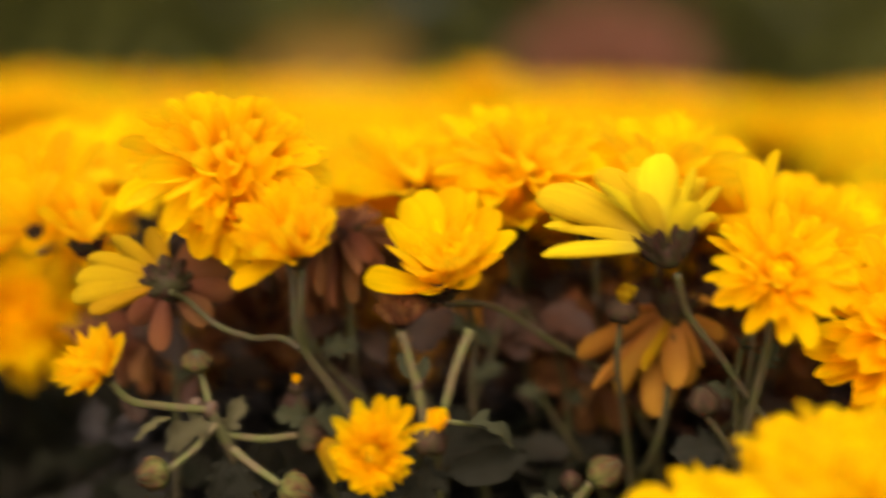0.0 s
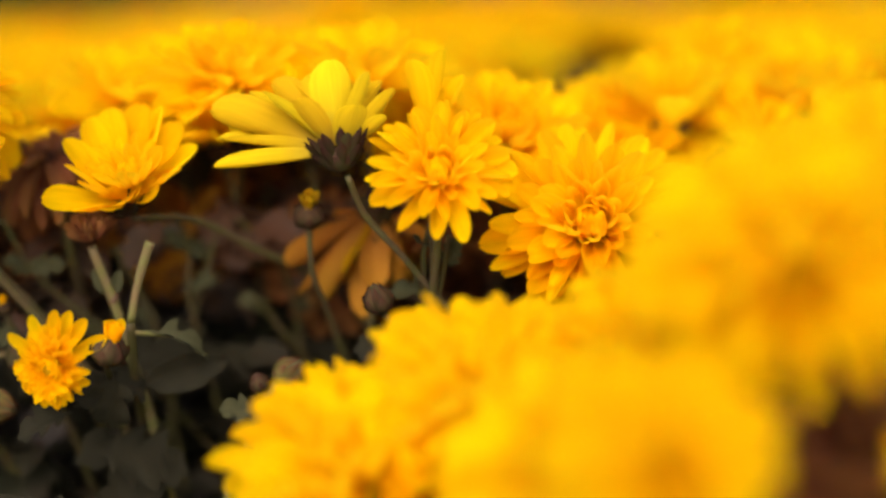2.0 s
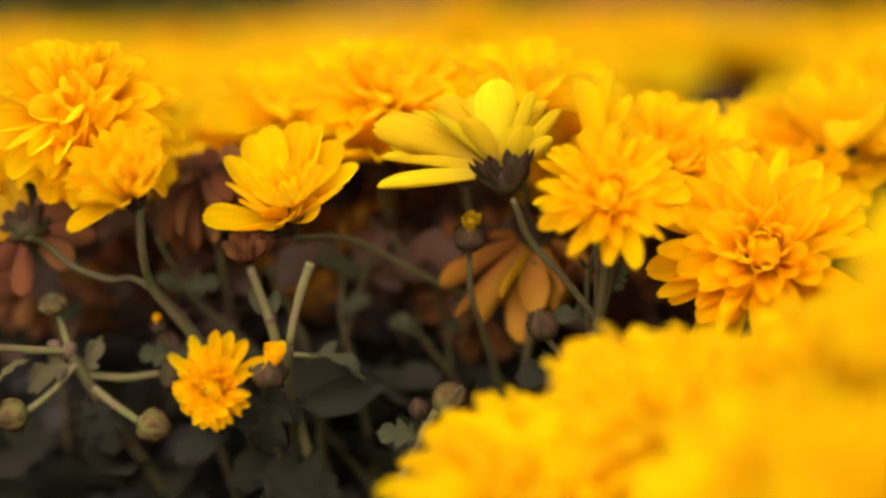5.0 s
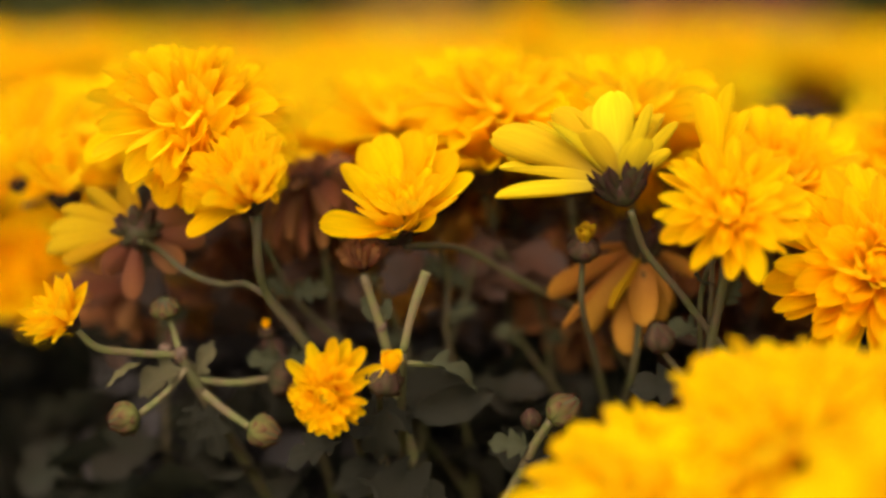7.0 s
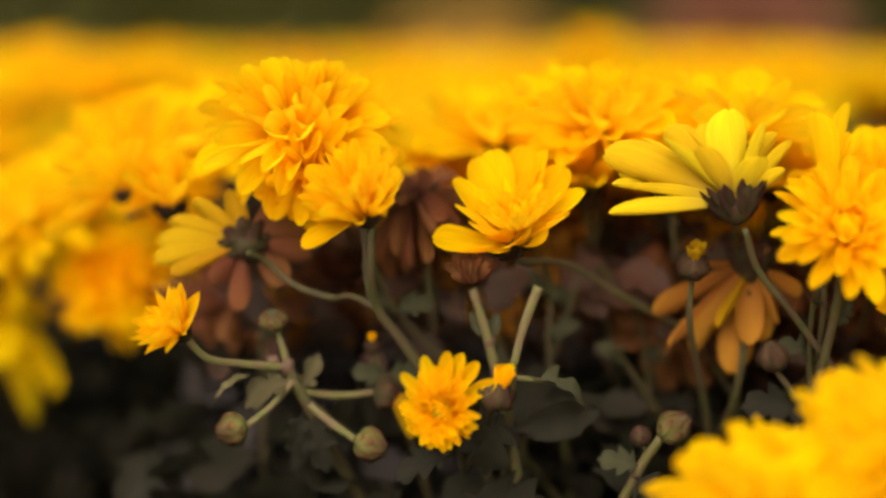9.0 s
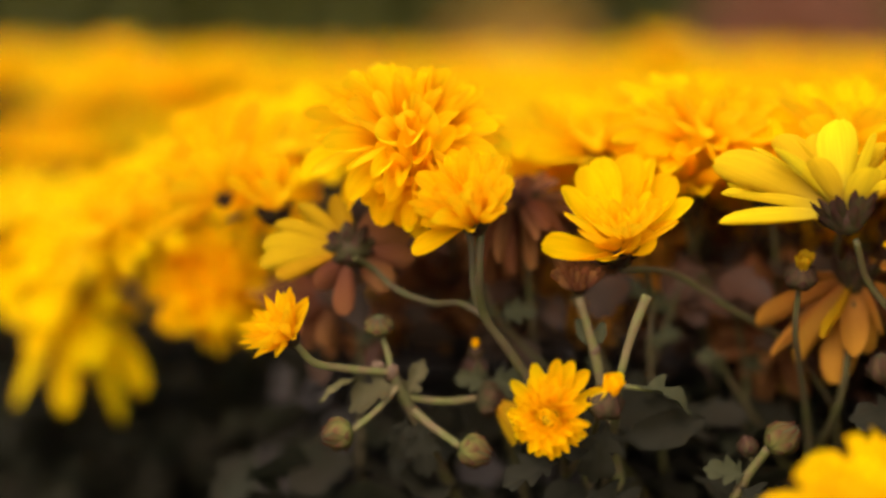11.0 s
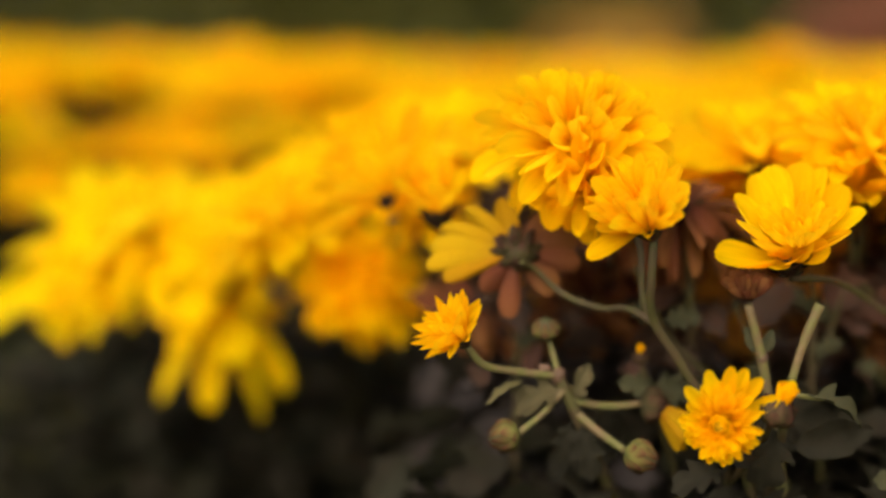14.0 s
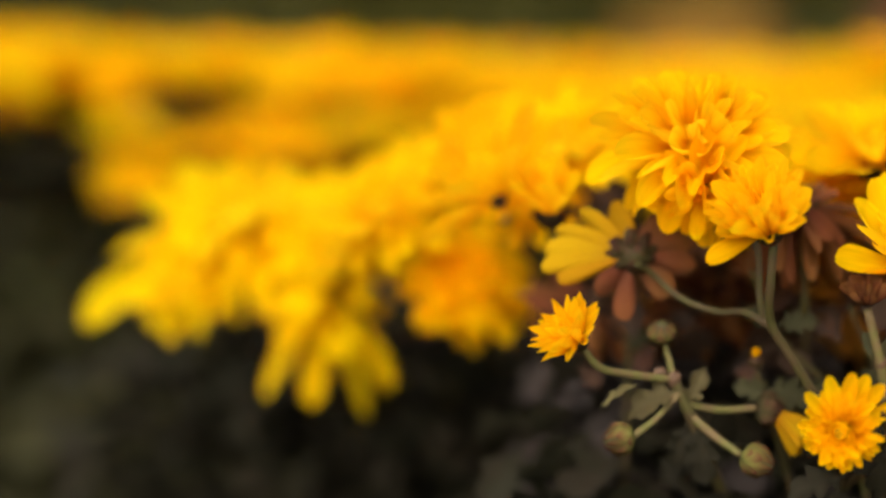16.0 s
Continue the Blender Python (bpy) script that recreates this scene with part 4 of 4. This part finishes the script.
    ("droop", 0.0390, (-0.2246, 0.7000, 0.4086), (-0.25, -0.4, 0.8), BUTTER, "yellow chrysanthemum at the edge of the plant with hanging petals"),
    ("double", 0.0380, (-0.1802, 0.6900, 0.4019), (-0.25, -0.5, 0.7), BUTTER, "yellow chrysanthemum at the edge of the plant"),
    ("double", 0.0360, (-0.2447, 0.7100, 0.3887), (-0.4, -0.5, 0.6), BUTTER, "yellow chrysanthemum at the edge of the plant"),
    ("double", 0.0270, (-0.1159, 0.6300, 0.4500), (-0.1, -0.4, 0.9), GOLD, "golden double chrysanthemum behind the front row"),
    ("semi", 0.0270, (-0.0850, 0.6150, 0.4520), (0.0, -0.4, 0.9), GOLD, "golden chrysanthemum behind the front row"),
    ("droop", 0.0260, (-0.1229, 0.6400, 0.3977), (-0.3, -0.65, 0.45), GOLD, "golden chrysanthemum with drooping petals leaning out under others"),
    ("double", 0.0300, (-0.1500, 0.7000, 0.4240), (-0.1, -0.5, 0.8), LEMON, "yellow double chrysanthemum behind the front row"),
    ("semi", 0.0220, (-0.0985, 0.6050, 0.4325), (-0.1, -0.6, 0.7), GOLD, "golden chrysanthemum behind the front row"),
    ("droop", 0.0240, (-0.1309, 0.6400, 0.3997), (-0.3, -0.65, 0.25), GOLD, "golden chrysanthemum nodding below the others"),
    ("double", 0.0280, (-0.1585, 0.6400, 0.4212), (-0.2, -0.4, 0.8), LEMON, "yellow double chrysanthemum behind the front row"),
    ("double", 0.0330, (0.2304, 0.6000, 0.4508), (0.0, -0.4, 0.9), GOLD, "golden double chrysanthemum behind the front row"),
    ("semi", 0.0310, (0.2694, 0.6200, 0.4471), (0.1, -0.4, 0.9), GOLD, "golden chrysanthemum behind the front row"),
    ("double", 0.0300, (0.1860, 0.5600, 0.4330), (0.05, -0.45, 0.85), GOLD, "golden double chrysanthemum behind the front row"),
    ("semi", 0.0300, (0.2176, 0.5700, 0.4407), (0.05, -0.45, 0.85), LEMON, "lemon yellow chrysanthemum behind the front row"),
    ("semi", 0.0200, (0.2321, 0.5400, 0.4359), (0.3, -0.5, 0.6), GOLD, "small golden chrysanthemum behind the front row"),
]
for k, (kind, R, place, axis, mat, text) in enumerate(BEHIND):
    simple_flower(kind, R, place, axis, mat, 60 + k, text, wild=1.2, r=0.0009, base=(place[0] + 0.012 * math.sin(k * 2.1), place[1] + (0.13 if place[0] > -0.07 else 0.24), 0.0))

EDGE = "yellow chrysanthemum with long petals hanging over the edge of the plant"
simple_flower("weeping", 0.05, (-0.1910, 0.6900, 0.3866), (0.0, -0.25, 0.95), BUTTER, 52, EDGE, base=(-0.17, 0.93, 0.0), r=0.0009, bend=0.3, cup=(0.006, 0.006), sepals=(0, 0, 0, 0), second=GOLD,
              petals=[(-24.5, -10.0, -50.0, 14.0), (-2.0, -14.0, -52.0, 12.0), (18.8, -10.0, -57.0, 13.0), (29.9, -4.0, -44.9, 12.2, 1), (-12.4, -22.0, -26.0, 17.0), (10.9, -24.0, -29.2, 17.0), (-25.3, -14.0, -13.5, 18.9), (27.6, -10.0, -11.8, 18.9), (-10.6, -16.0, 21.4, 21.2), (13.3, -16.0, 27.2, 21.2), (-37.2, -6.0, 6.7, 21.2), (36.0, -4.0, 9.6, 21.2)])
simple_flower("weeping", 0.05, (-0.2530, 0.7150, 0.4040), (-0.2, -0.25, 0.95), BUTTER, 53, EDGE, base=(-0.24, 0.95, 0.0), r=0.0009, bend=0.3, cup=(0.006, 0.006), sepals=(0, 0, 0, 0),
              petals=[(-51.3, -8.0, -46.0, 17.0), (-28.4, -14.0, -35.5, 18.0), (3.7, -18.0, -34.5, 16.0), (-9.9, -24.0, -29.7, 17.6), (-37.4, -10.0, -12.9, 22.0), (-26.9, -6.0, 15.0, 22.0), (-2.7, 0.0, 30.5, 24.5), (24.1, -4.0, 21.8, 24.5), (25.2, -18.0, -22.1, 17.6), (32.9, -8.0, -2.6, 22.0), (-3.6, -24.0, -6.8, 22.0)])
simple_flower("spire", 0.0330, (0.1153, 0.4920, 0.4440), (0.0, 0.05, 1.0), LEMON, 58, "pale lemon chrysanthemum with upright petals", base=(0.122, 0.60, 0.0), r=0.0009,
              petals=[(-5.1, -1.0, 28.5, 10.0), (5.9, 1.0, 31.5, 7.0), (2.7, 10.0, 24.5, 7.0), (-0.8, 14.0, 23.0, 8.2), (12.3, 8.0, 23.0, 6.0), (19.2, 4.0, 8.2, 6.6), (8.0, 12.0, 22.0, 7.0)], cup=(0.004, 0.004), sepals=(0, 0, 0, 0), bend=0.12)
simple_flower("semi", 0.0270, (-0.1071, 0.5600, 0.4387), (-0.30, 0.25, 0.90), AMBER, 56, "amber chrysanthemum with a dark calyx under its petals", via=[(-0.1050, 0.7200, 0.3600), (-0.1060, 0.6300, 0.4250)], r=0.0010,
              petals=[(22.5, 8.0, 30.7, 9.6), (10.5, 12.0, 33.4, 11.4), (-2.8, 14.0, 30.0, 11.4), (-17.2, 12.0, 21.8, 11.4), (-25.8, 6.0, 10.1, 11.4), (-27.8, 0.0, 0.4, 10.0), (-25.9, -6.0, -13.6, 8.4), (-17.0, -10.0, -4.7, 9.6), (6.3, -6.0, 21.0, 11.0), (-7.8, -8.0, 17.8, 11.4), (-15.6, -12.0, 6.5, 10.0), (15.8, 2.0, 20.7, 9.6), (2.0, 16.0, 26.0, 11.0), (-12.0, 16.0, 24.0, 11.0)], cup=(0.0024, 0.0024), sepals=(7, 0.004, 0.0024, 40))
simple_flower("cup", 0.0220, (-0.0879, 0.5450, 0.4362), (-0.20, -0.15, 0.95), AMBER, 57, "amber chrysanthemum tilted over its calyx", via=[(-0.0850, 0.6900, 0.3600), (-0.0870, 0.6100, 0.4230)], r=0.0010,
              petals=[(-14.9, -8.0, 12.3, 7.9), (-12.1, 0.0, 17.2, 9.3), (-6.1, 4.0, 20.6, 9.7), (1.5, 6.0, 20.7, 9.7), (6.7, 4.0, 16.1, 9.3), (-9.7, -11.0, 8.7, 8.0), (-2.9, -11.0, 13.1, 8.8), (5.3, -8.0, 10.2, 9.0), (-8.0, -4.0, 18.0, 9.0), (0.0, -3.0, 19.0, 9.0)], cup=(0.0050, 0.0045), sepals=(9, 0.005, 0.0034, 45))

# the flowers close to the lens
NEAR = [
    ("dome", 0.0385, (0.0925, 0.4100, 0.3622), (0.05, -0.22, 0.95), LEMON, "bright yellow chrysanthemum at the front of the bed"),
    ("dome", 0.0350, (0.1234, 0.4100, 0.3827), (0.05, -0.3, 0.95), LEMON, "bright yellow chrysanthemum at the front of the bed"),
    ("dome", 0.0310, (0.1670, 0.4000, 0.3960), (0.0, -0.3, 0.95), LEMON, "bright golden chrysanthemum at the front of the bed"),
    ("dome", 0.0330, (0.1430, 0.3500, 0.3832), (0.0, -0.3, 0.95), LEMON, "bright golden chrysanthemum at the front of the bed"),
    ("dome", 0.0330, (0.1828, 0.3300, 0.4348), (-0.1, -0.3, 0.95), LEMON, "bright golden chrysanthemum at the front of the bed"),
    ("dome", 0.0330, (0.2175, 0.3600, 0.4426), (-0.1, -0.3, 0.95), LEMON, "bright golden chrysanthemum at the front of the bed"),
    ("dome", 0.0212, (0.1445, 0.2900, 0.4044), (-0.1, -0.4, 0.9), LEMON, "bright golden chrysanthemum at the front of the bed"),
    ("droop", 0.0280, (0.1956, 0.3400, 0.3894), (0.1, -0.6, 0.6), RUSSET, "withered brown chrysanthemum at the front of the bed"),
    ("dome", 0.0190, (0.2144, 0.3000, 0.3990), (-0.1, -0.4, 0.9), LEMON, "bright yellow chrysanthemum at the front of the bed"),
]
for k, (kind, R, place, axis, mat, text) in enumerate(NEAR):
    simple_flower(kind, R, place, axis, mat, 90 + k, text, wild=1.0)


# ---------------------------------------------------------------- the bed behind
def far_head(kind, R, material, seed, along=4):
    """A whole head as plain geometry of few faces, for the flowers far behind."""
    rnd = random.Random(seed)
    verts, faces, uvs = [], [], []
    for m, shape, bend, cup in floret_poses(kind, R, rnd, 1.2):
        v, f, uv = petal_points(shape, bend, cup, along, 2)
        o = len(verts)
        verts += [m @ Vector(q) for q in v]
        faces += [tuple(i + o for i in q) for q in f]
        uvs += uv
    return verts, faces, uvs


FAR_KINDS = [("double", 0.030, GOLD), ("semi", 0.031, GOLD), ("droop", 0.030, GOLD), ("double", 0.027, AMBER), ("semi", 0.030, LEMON), ("cup", 0.028, GOLD)]
PLAIN = [far_head(kind, R, mat, 300 + i, 3) for i, (kind, R, mat) in enumerate([("semi", 0.031, GOLD), ("cup", 0.030, GOLD), ("loose", 0.031, GOLD), ("semi", 0.029, AMBER), ("loose", 0.031, LEMON), ("semi", 0.030, GOLD)])]
FAR_DATA = [far_head(kind, R, mat, 200 + i) for i, (kind, R, mat) in enumerate(FAR_KINDS)]
FAR_MESH = [mesh_from("petals", v, f, FAR_KINDS[i][2], uv) for i, (v, f, uv) in enumerate(FAR_DATA)]
cv, cf = calyx_points(0.007, 0.007, 7)
FAR_CALYX = mesh_from("calyx", cv, cf, CALYX)


def canopy(x, y):
    """Height of the flower tops over the bed."""
    h = 0.456 - 0.023 * max(0.0, y - 0.8) + 0.018 * noise.noise(Vector((x * 3.2, y * 3.2, 4.0))) + 0.010 * noise.noise(Vector((x * 9, y * 9, 1.0)))
    return h


def dip(x, y):
    """Two hollows between the plants, seen from the front as dark gaps: 1 in their middle, 0 outside."""
    a = 1 - abs(x - (0.159 + 0.16 * (y - 0.62))) / 0.028 if 0.575 < y < 0.86 else 0.0
    b = 1 - abs(x - (0.224 + 0.14 * (y - 0.7))) / 0.045 if 0.69 < y < 1.15 else 0.0
    return max(0.0, min(1.0, 2 * max(a, b)))


def in_bed(x, y):
    """Where flowers stand: the front plant, and the rows behind it past a gap at the side."""
    if y < 0.56 + 0.05 * noise.noise(Vector((x * 4, 0, 7))):
        return False
    if x < -0.04 and y < 0.72:
        return False
    if dip(x, y) > 0.4:
        return False
    if -0.75 < x < -0.10 and y < 1.07 + 0.06 * noise.noise(Vector((x * 5, 3, 0))):
        return False
    return y < 1.9 + 0.12 * noise.noise(Vector((x * 2, 0, 2)))


rnd = random.Random(5)
spots = []
for j in range(46):
    for i in range(-39, 40):
        x = (i + 0.5 * (j % 2)) * 0.042 + rnd.uniform(-0.013, 0.013)
        y = 0.55 + j * 0.036 + rnd.uniform(-0.012, 0.012)
        if abs(x) < 1.62 and in_bed(x, y):
            spots.append((x, y, canopy(x, y) + rnd.uniform(-0.008, 0.008), rnd.randrange(6), rnd.uniform(0, 6.28), rnd.uniform(-0.3, 0.3), rnd.uniform(-0.45, 0.1), rnd.uniform(0.85, 1.1)))
for k in range(18):
    x, y = rnd.uniform(-0.42, -0.11), rnd.uniform(0.99, 1.07)
    spots.append((x, y, 0.455 - (1.09 - y) * 0.55 + rnd.uniform(-0.02, 0.015), rnd.randrange(6), rnd.uniform(0, 6.28), rnd.uniform(-0.3, 0.3), rnd.uniform(0.0, 0.5), rnd.uniform(0.85, 1.1)))
spots.sort(key=lambda s: math.hypot(s[0] - 0.03, s[1]))
SINGLE = 280
far_names = ["golden double chrysanthemum in the bed", "golden half-double chrysanthemum in the bed", "golden chrysanthemum with drooping petals in the bed",
             "amber double chrysanthemum in the bed", "lemon yellow chrysanthemum in the bed", "cup-shaped golden chrysanthemum in the bed"]
stalk = mesh_from("stem", *tube_points(smooth_line([(0.012, 0.06, 0), (0.014, 0.055, 0.2), (0.008, 0.035, 0.34), (0, 0, 0.435)], 3), 0.0011, 0.0009, 6), STEM)
models = []
for n_kind in range(6):
    th = thing("chrysanthemum", (0, 0, 0), far_names[n_kind], "flower", "flowers of the bed")
    part("stem", stalk, th)
    hd = part("flower_head", FAR_CALYX, th, Matrix.Translation((0, 0, 0.442)))
    part("petals", FAR_MESH[n_kind], hd, Matrix.Rotation(-0.2, 4, 'X'))
    models.append(th)
used = set()
all_v, all_f, all_uv, all_m = [], [], [], []
for s_i, (x, y, z, kd, spin, tx, ty, size) in enumerate(spots):
    if s_i < SINGLE:
        m = Matrix.Translation((x, y, z - 0.442)) @ Matrix.Rotation(0.2 * (spin - 3.14), 4, 'Z')
        m.translation.z = min(m.translation.z, 0.0)
        if kd not in used:
            used.add(kd)
            models[kd].matrix_basis = m
        else:
            copy_thing(models[kd], m)
    else:
        v, f, uv = PLAIN[kd]
        m = np.array(Matrix.Translation((x, y, z)) @ Euler((ty, tx, spin)).to_matrix().to_4x4() @ Matrix.Scale(size, 4))
        o = sum(len(q) for q in all_v)
        pts = np.array([tuple(q) for q in v]) @ m[:3, :3].T + m[:3, 3]
        all_v.append(pts)
        all_f += [tuple(i + o for i in q) for q in f]
        all_uv += uv
        all_m += [min(kd, 4) % 5 if kd != 5 else 0] * len(f)
me = mesh_from("bed_flowers", np.concatenate(all_v), all_f, GOLD, all_uv)
for extra in (AMBER, LEMON):
    me.materials.append(extra)
me.polygons.foreach_set("material_index", [{3: 1, 4: 2}.get(k, 0) for k in all_m])
tagged(new("bed_flowers", me), "dense mass of yellow and golden chrysanthemums filling the bed", "flowers", kind="stuff")


# leaves and stems under the flowers
def foliage(name, label, places, material, lo, hi, seed):
    rnd = random.Random(seed)
    forms = [np.array(leaf_points(*q)[0]) for q in ((3, 0.42, 0.35, 0.5, 8), (2, 0.50, 0.55, 0.9, 8), (4, 0.38, 0.2, 0.2, 8))]
    face = np.array(leaf_points(3, 0.42, 0.35, 0.5, 8)[1])
    vs, fs, o = [], [], 0
    for p in places:
        m = np.array(Euler((rnd.uniform(-0.9, 0.9), rnd.uniform(-0.8, 0.7), rnd.uniform(0, 6.283))).to_matrix()) * rnd.uniform(lo, hi)
        v = forms[rnd.randrange(3)] @ m.T + np.array(p)
        vs.append(v)
        fs.append(face + o)
        o += len(v)
    me = mesh_from(name, np.concatenate(vs), np.concatenate(fs).tolist(), material)
    return tagged(new(name, me), label, "foliage", kind="stuff")


rnd = random.Random(8)
places = []
while len(places) < 15000:
    x, y = rnd.uniform(-1.65, 1.65), 0.53 + 1.4 * rnd.random() ** 1.7
    if not in_bed(x, y - 0.02) and dip(x, y) == 0:
        continue
    top = canopy(x, y) - 0.03 - 0.015 * dip(x, y) - max(0.0, 0.10 - 0.6 * (y - 0.53))
    places.append((x, y, top * (1 - rnd.random() ** 1.6)))
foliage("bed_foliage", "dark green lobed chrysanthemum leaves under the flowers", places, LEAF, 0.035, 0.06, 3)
places = []
while len(places) < 2600:
    x, y, z = rnd.uniform(-0.10, 0.45), rnd.uniform(0.537, 0.60 if rnd.random() < 0.7 else 0.75), 0.40 * rnd.random() ** 0.7
    if z < 0.345 + 0.04 * noise.noise(Vector((x * 12, y * 12, 3))) + (y - 0.52) * 0.35 and x > -0.085 - (y - 0.52):
        places.append((x, y, z))
while len(places) < 4400:
    x, y, z = rnd.uniform(-0.34, -0.06), rnd.uniform(0.66, 0.92), 0.38 * rnd.random() ** 0.7
    if y > 0.66 - x * 0.35 and z < 0.34 + (y - 0.72) * 0.3 - 0.2 * max(0.0, -0.2 - x):
        places.append((x, y, z))
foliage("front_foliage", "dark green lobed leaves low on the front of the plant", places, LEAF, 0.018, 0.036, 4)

# brown leaves added so the shaded gaps come out less black
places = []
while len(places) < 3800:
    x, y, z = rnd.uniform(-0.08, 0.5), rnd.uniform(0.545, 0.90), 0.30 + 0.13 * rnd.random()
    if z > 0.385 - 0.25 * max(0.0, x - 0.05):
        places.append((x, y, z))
foliage("dry_leaves", "brown leaves added inside the plant to lift its dark gaps", places, BROWN_LIFT, 0.012, 0.026, 6)

# an added layer whose lighter colour raises the darkest parts of the interior
places = []
while len(places) < 6500:
    x, y, z = rnd.uniform(-0.09, 0.5), rnd.uniform(0.58, 0.74), 0.385 * rnd.random() ** 0.8
    if x > -0.08 - 0.5 * (y - 0.58):
        places.append((x, y, z))
foliage("withered_foliage", "grey-brown leaves added deep in the plant to lift its shade", places, SHADE_LIFT, 0.018, 0.034, 11)

# the lighter leaf colour here brightens the shaded flank in place of light
places = []
while len(places) < 1500:
    x, y = rnd.uniform(-0.8, -0.06), rnd.uniform(1.00, 1.15)
    places.append((x, y, (0.37 - (1.15 - y) * 0.8) * rnd.random() ** 0.6))
foliage("side_foliage", "green lobed leaves on the shaded side of the next row", places, LEAF_LIGHT, 0.03, 0.06, 7)

# forked bare stems seen inside the plant
TWIGS = [
    [(0.0397, 0.5450, 0.3745), (0.0363, 0.5400, 0.3947), (0.0370, 0.5400, 0.4098), (0.0338, 0.5350, 0.4227)],
    [(0.0394, 0.5450, 0.3918), (0.0439, 0.5450, 0.4052), (0.0466, 0.5450, 0.4166)],
    [(0.0731, 0.5600, 0.3553), (0.0715, 0.5600, 0.3831), (0.0657, 0.5550, 0.4036), (0.0536, 0.5500, 0.4178)],
    [(0.0705, 0.5500, 0.3735), (0.0621, 0.5450, 0.3862), (0.0577, 0.5400, 0.3929)],
    [(0.1158, 0.5000, 0.3746), (0.1131, 0.4980, 0.3998), (0.1133, 0.4950, 0.4143), (0.1168, 0.4900, 0.4271)],
    [(0.1168, 0.5000, 0.3959), (0.1194, 0.4980, 0.4068), (0.1206, 0.4920, 0.4182)],
    [(-0.0606, 0.5600, 0.3757), (-0.0608, 0.5600, 0.3897), (-0.0619, 0.5600, 0.3986)],
    [(0.0254, 0.5500, 0.3572), (0.0084, 0.5450, 0.3808), (-0.0136, 0.5400, 0.4037), (-0.0223, 0.5350, 0.4229)],
    [(0.0266, 0.5500, 0.3610), (0.0244, 0.5500, 0.3806), (0.0115, 0.5480, 0.4102)],
]
for k, line in enumerate(TWIGS):
    foot = (line[0][0], line[0][1] + 0.03, 0.0)
    th = thing("bare_stem", foot, "thin brown-green chrysanthemum stem inside the plant", "stem", "stems inside the plant")
    stem(th, [foot] + line, 0.0012, 0.0008, STEM, seed=k)
    rr = random.Random(k)
    for q in line[1:-1]:
        leaf(th, q, (rr.uniform(-1, 1), -0.3, rr.uniform(0.1, 0.8)), 0.012, rr.randrange(3), LEAF_LIGHT, (0, -0.8, 0.6))

# ---------------------------------------------------------------- the garden beyond
def mound(name, c, rx, ry, h, material, count, size, label, category, seed, bottom=0.0):
    """A shrub: a short branching trunk and a crown of many small leaves, uneven and open."""
    rnd = random.Random(seed)
    th = thing(name, (c[0], c[1], 0), label, category)
    for k in range(7):
        a = k * 0.9
        v, f = tube_points(smooth_line([(0.02 * math.cos(a), 0.02 * math.sin(a), 0), (0.25 * rx * math.cos(a), 0.25 * ry * math.sin(a), h * 0.35), (0.6 * rx * math.cos(a), 0.6 * ry * math.sin(a), h * 0.75)], 4), 0.014 * h + 0.004, 0.004, 6, 0.1, k)
        part("branch", mesh_from("branch", v, f, BARK), th)
    form = np.array([(0, 0, 0), (0.5, 0.28, 0.06), (1, 0, -0.08), (0.5, -0.28, 0.06), (0.5, 0, -0.02)])
    face = np.array([(0, 4, 1), (1, 4, 2), (2, 4, 3), (3, 4, 0)])
    vs, fs, o = [], [], 0
    for k in range(count):
        d = Vector((rnd.gauss(0, 1), rnd.gauss(0, 1), rnd.gauss(0, 1))).normalized()
        rad = (1 - 0.55 * rnd.random() ** 2.2) * (1 + 0.16 * noise.noise(d * 2.3 + Vector((seed, 0, 0))))
        p = np.array((d.x * rx * rad, d.y * ry * rad, h * 0.52 + d.z * h * 0.48 * rad))
        if p[2] < bottom:
            continue
        m = np.array(Euler((rnd.uniform(-1, 1), rnd.uniform(-1, 1), rnd.uniform(0, 6.283))).to_matrix()) * size * rnd.uniform(0.7, 1.3)
        vs.append(form @ m.T + p)
        fs.append(face + o)
        o += 5
    part("crown", mesh_from("crown", np.concatenate(vs), np.concatenate(fs).tolist(), material), th)
    return th


YELLOWED = plant_material("yellowed_leaves", (0.10, 0.055, 0.012), (0.30, 0.17, 0.03), 10, glow=0.2)
RED_BROWN = plant_material("red_brown_leaves", (0.09, 0.034, 0.018), (0.20, 0.080, 0.042), 10, glow=0.2)
mound("shrub", (0.0345, 2.3500, 0.5038), 0.17, 0.15, 0.525, YELLOWED, 5000, 0.03, "rounded shrub with yellowing brown leaves behind the bed", "shrub", 1)
mound("shrub", (0.5760, 3.2000, 0.6171), 0.22, 0.2, 0.60, RED_BROWN, 5000, 0.035, "rounded shrub with red-brown autumn leaves", "shrub", 2)
for k in range(13):
    x = -6.6 + k * 1.12 + 0.2 * math.sin(k * 3.1)
    mound("hedge_shrub", (x, 4.75 + 0.3 * math.sin(k * 1.7), 0), 0.85 + 0.1 * math.sin(k * 2.3), 0.6, 1.9 + 0.22 * math.sin(k * 4.1), HEDGE, 9000, 0.085, "dark green leafy shrub of the hedge behind the lawn", "shrub", 10 + k)
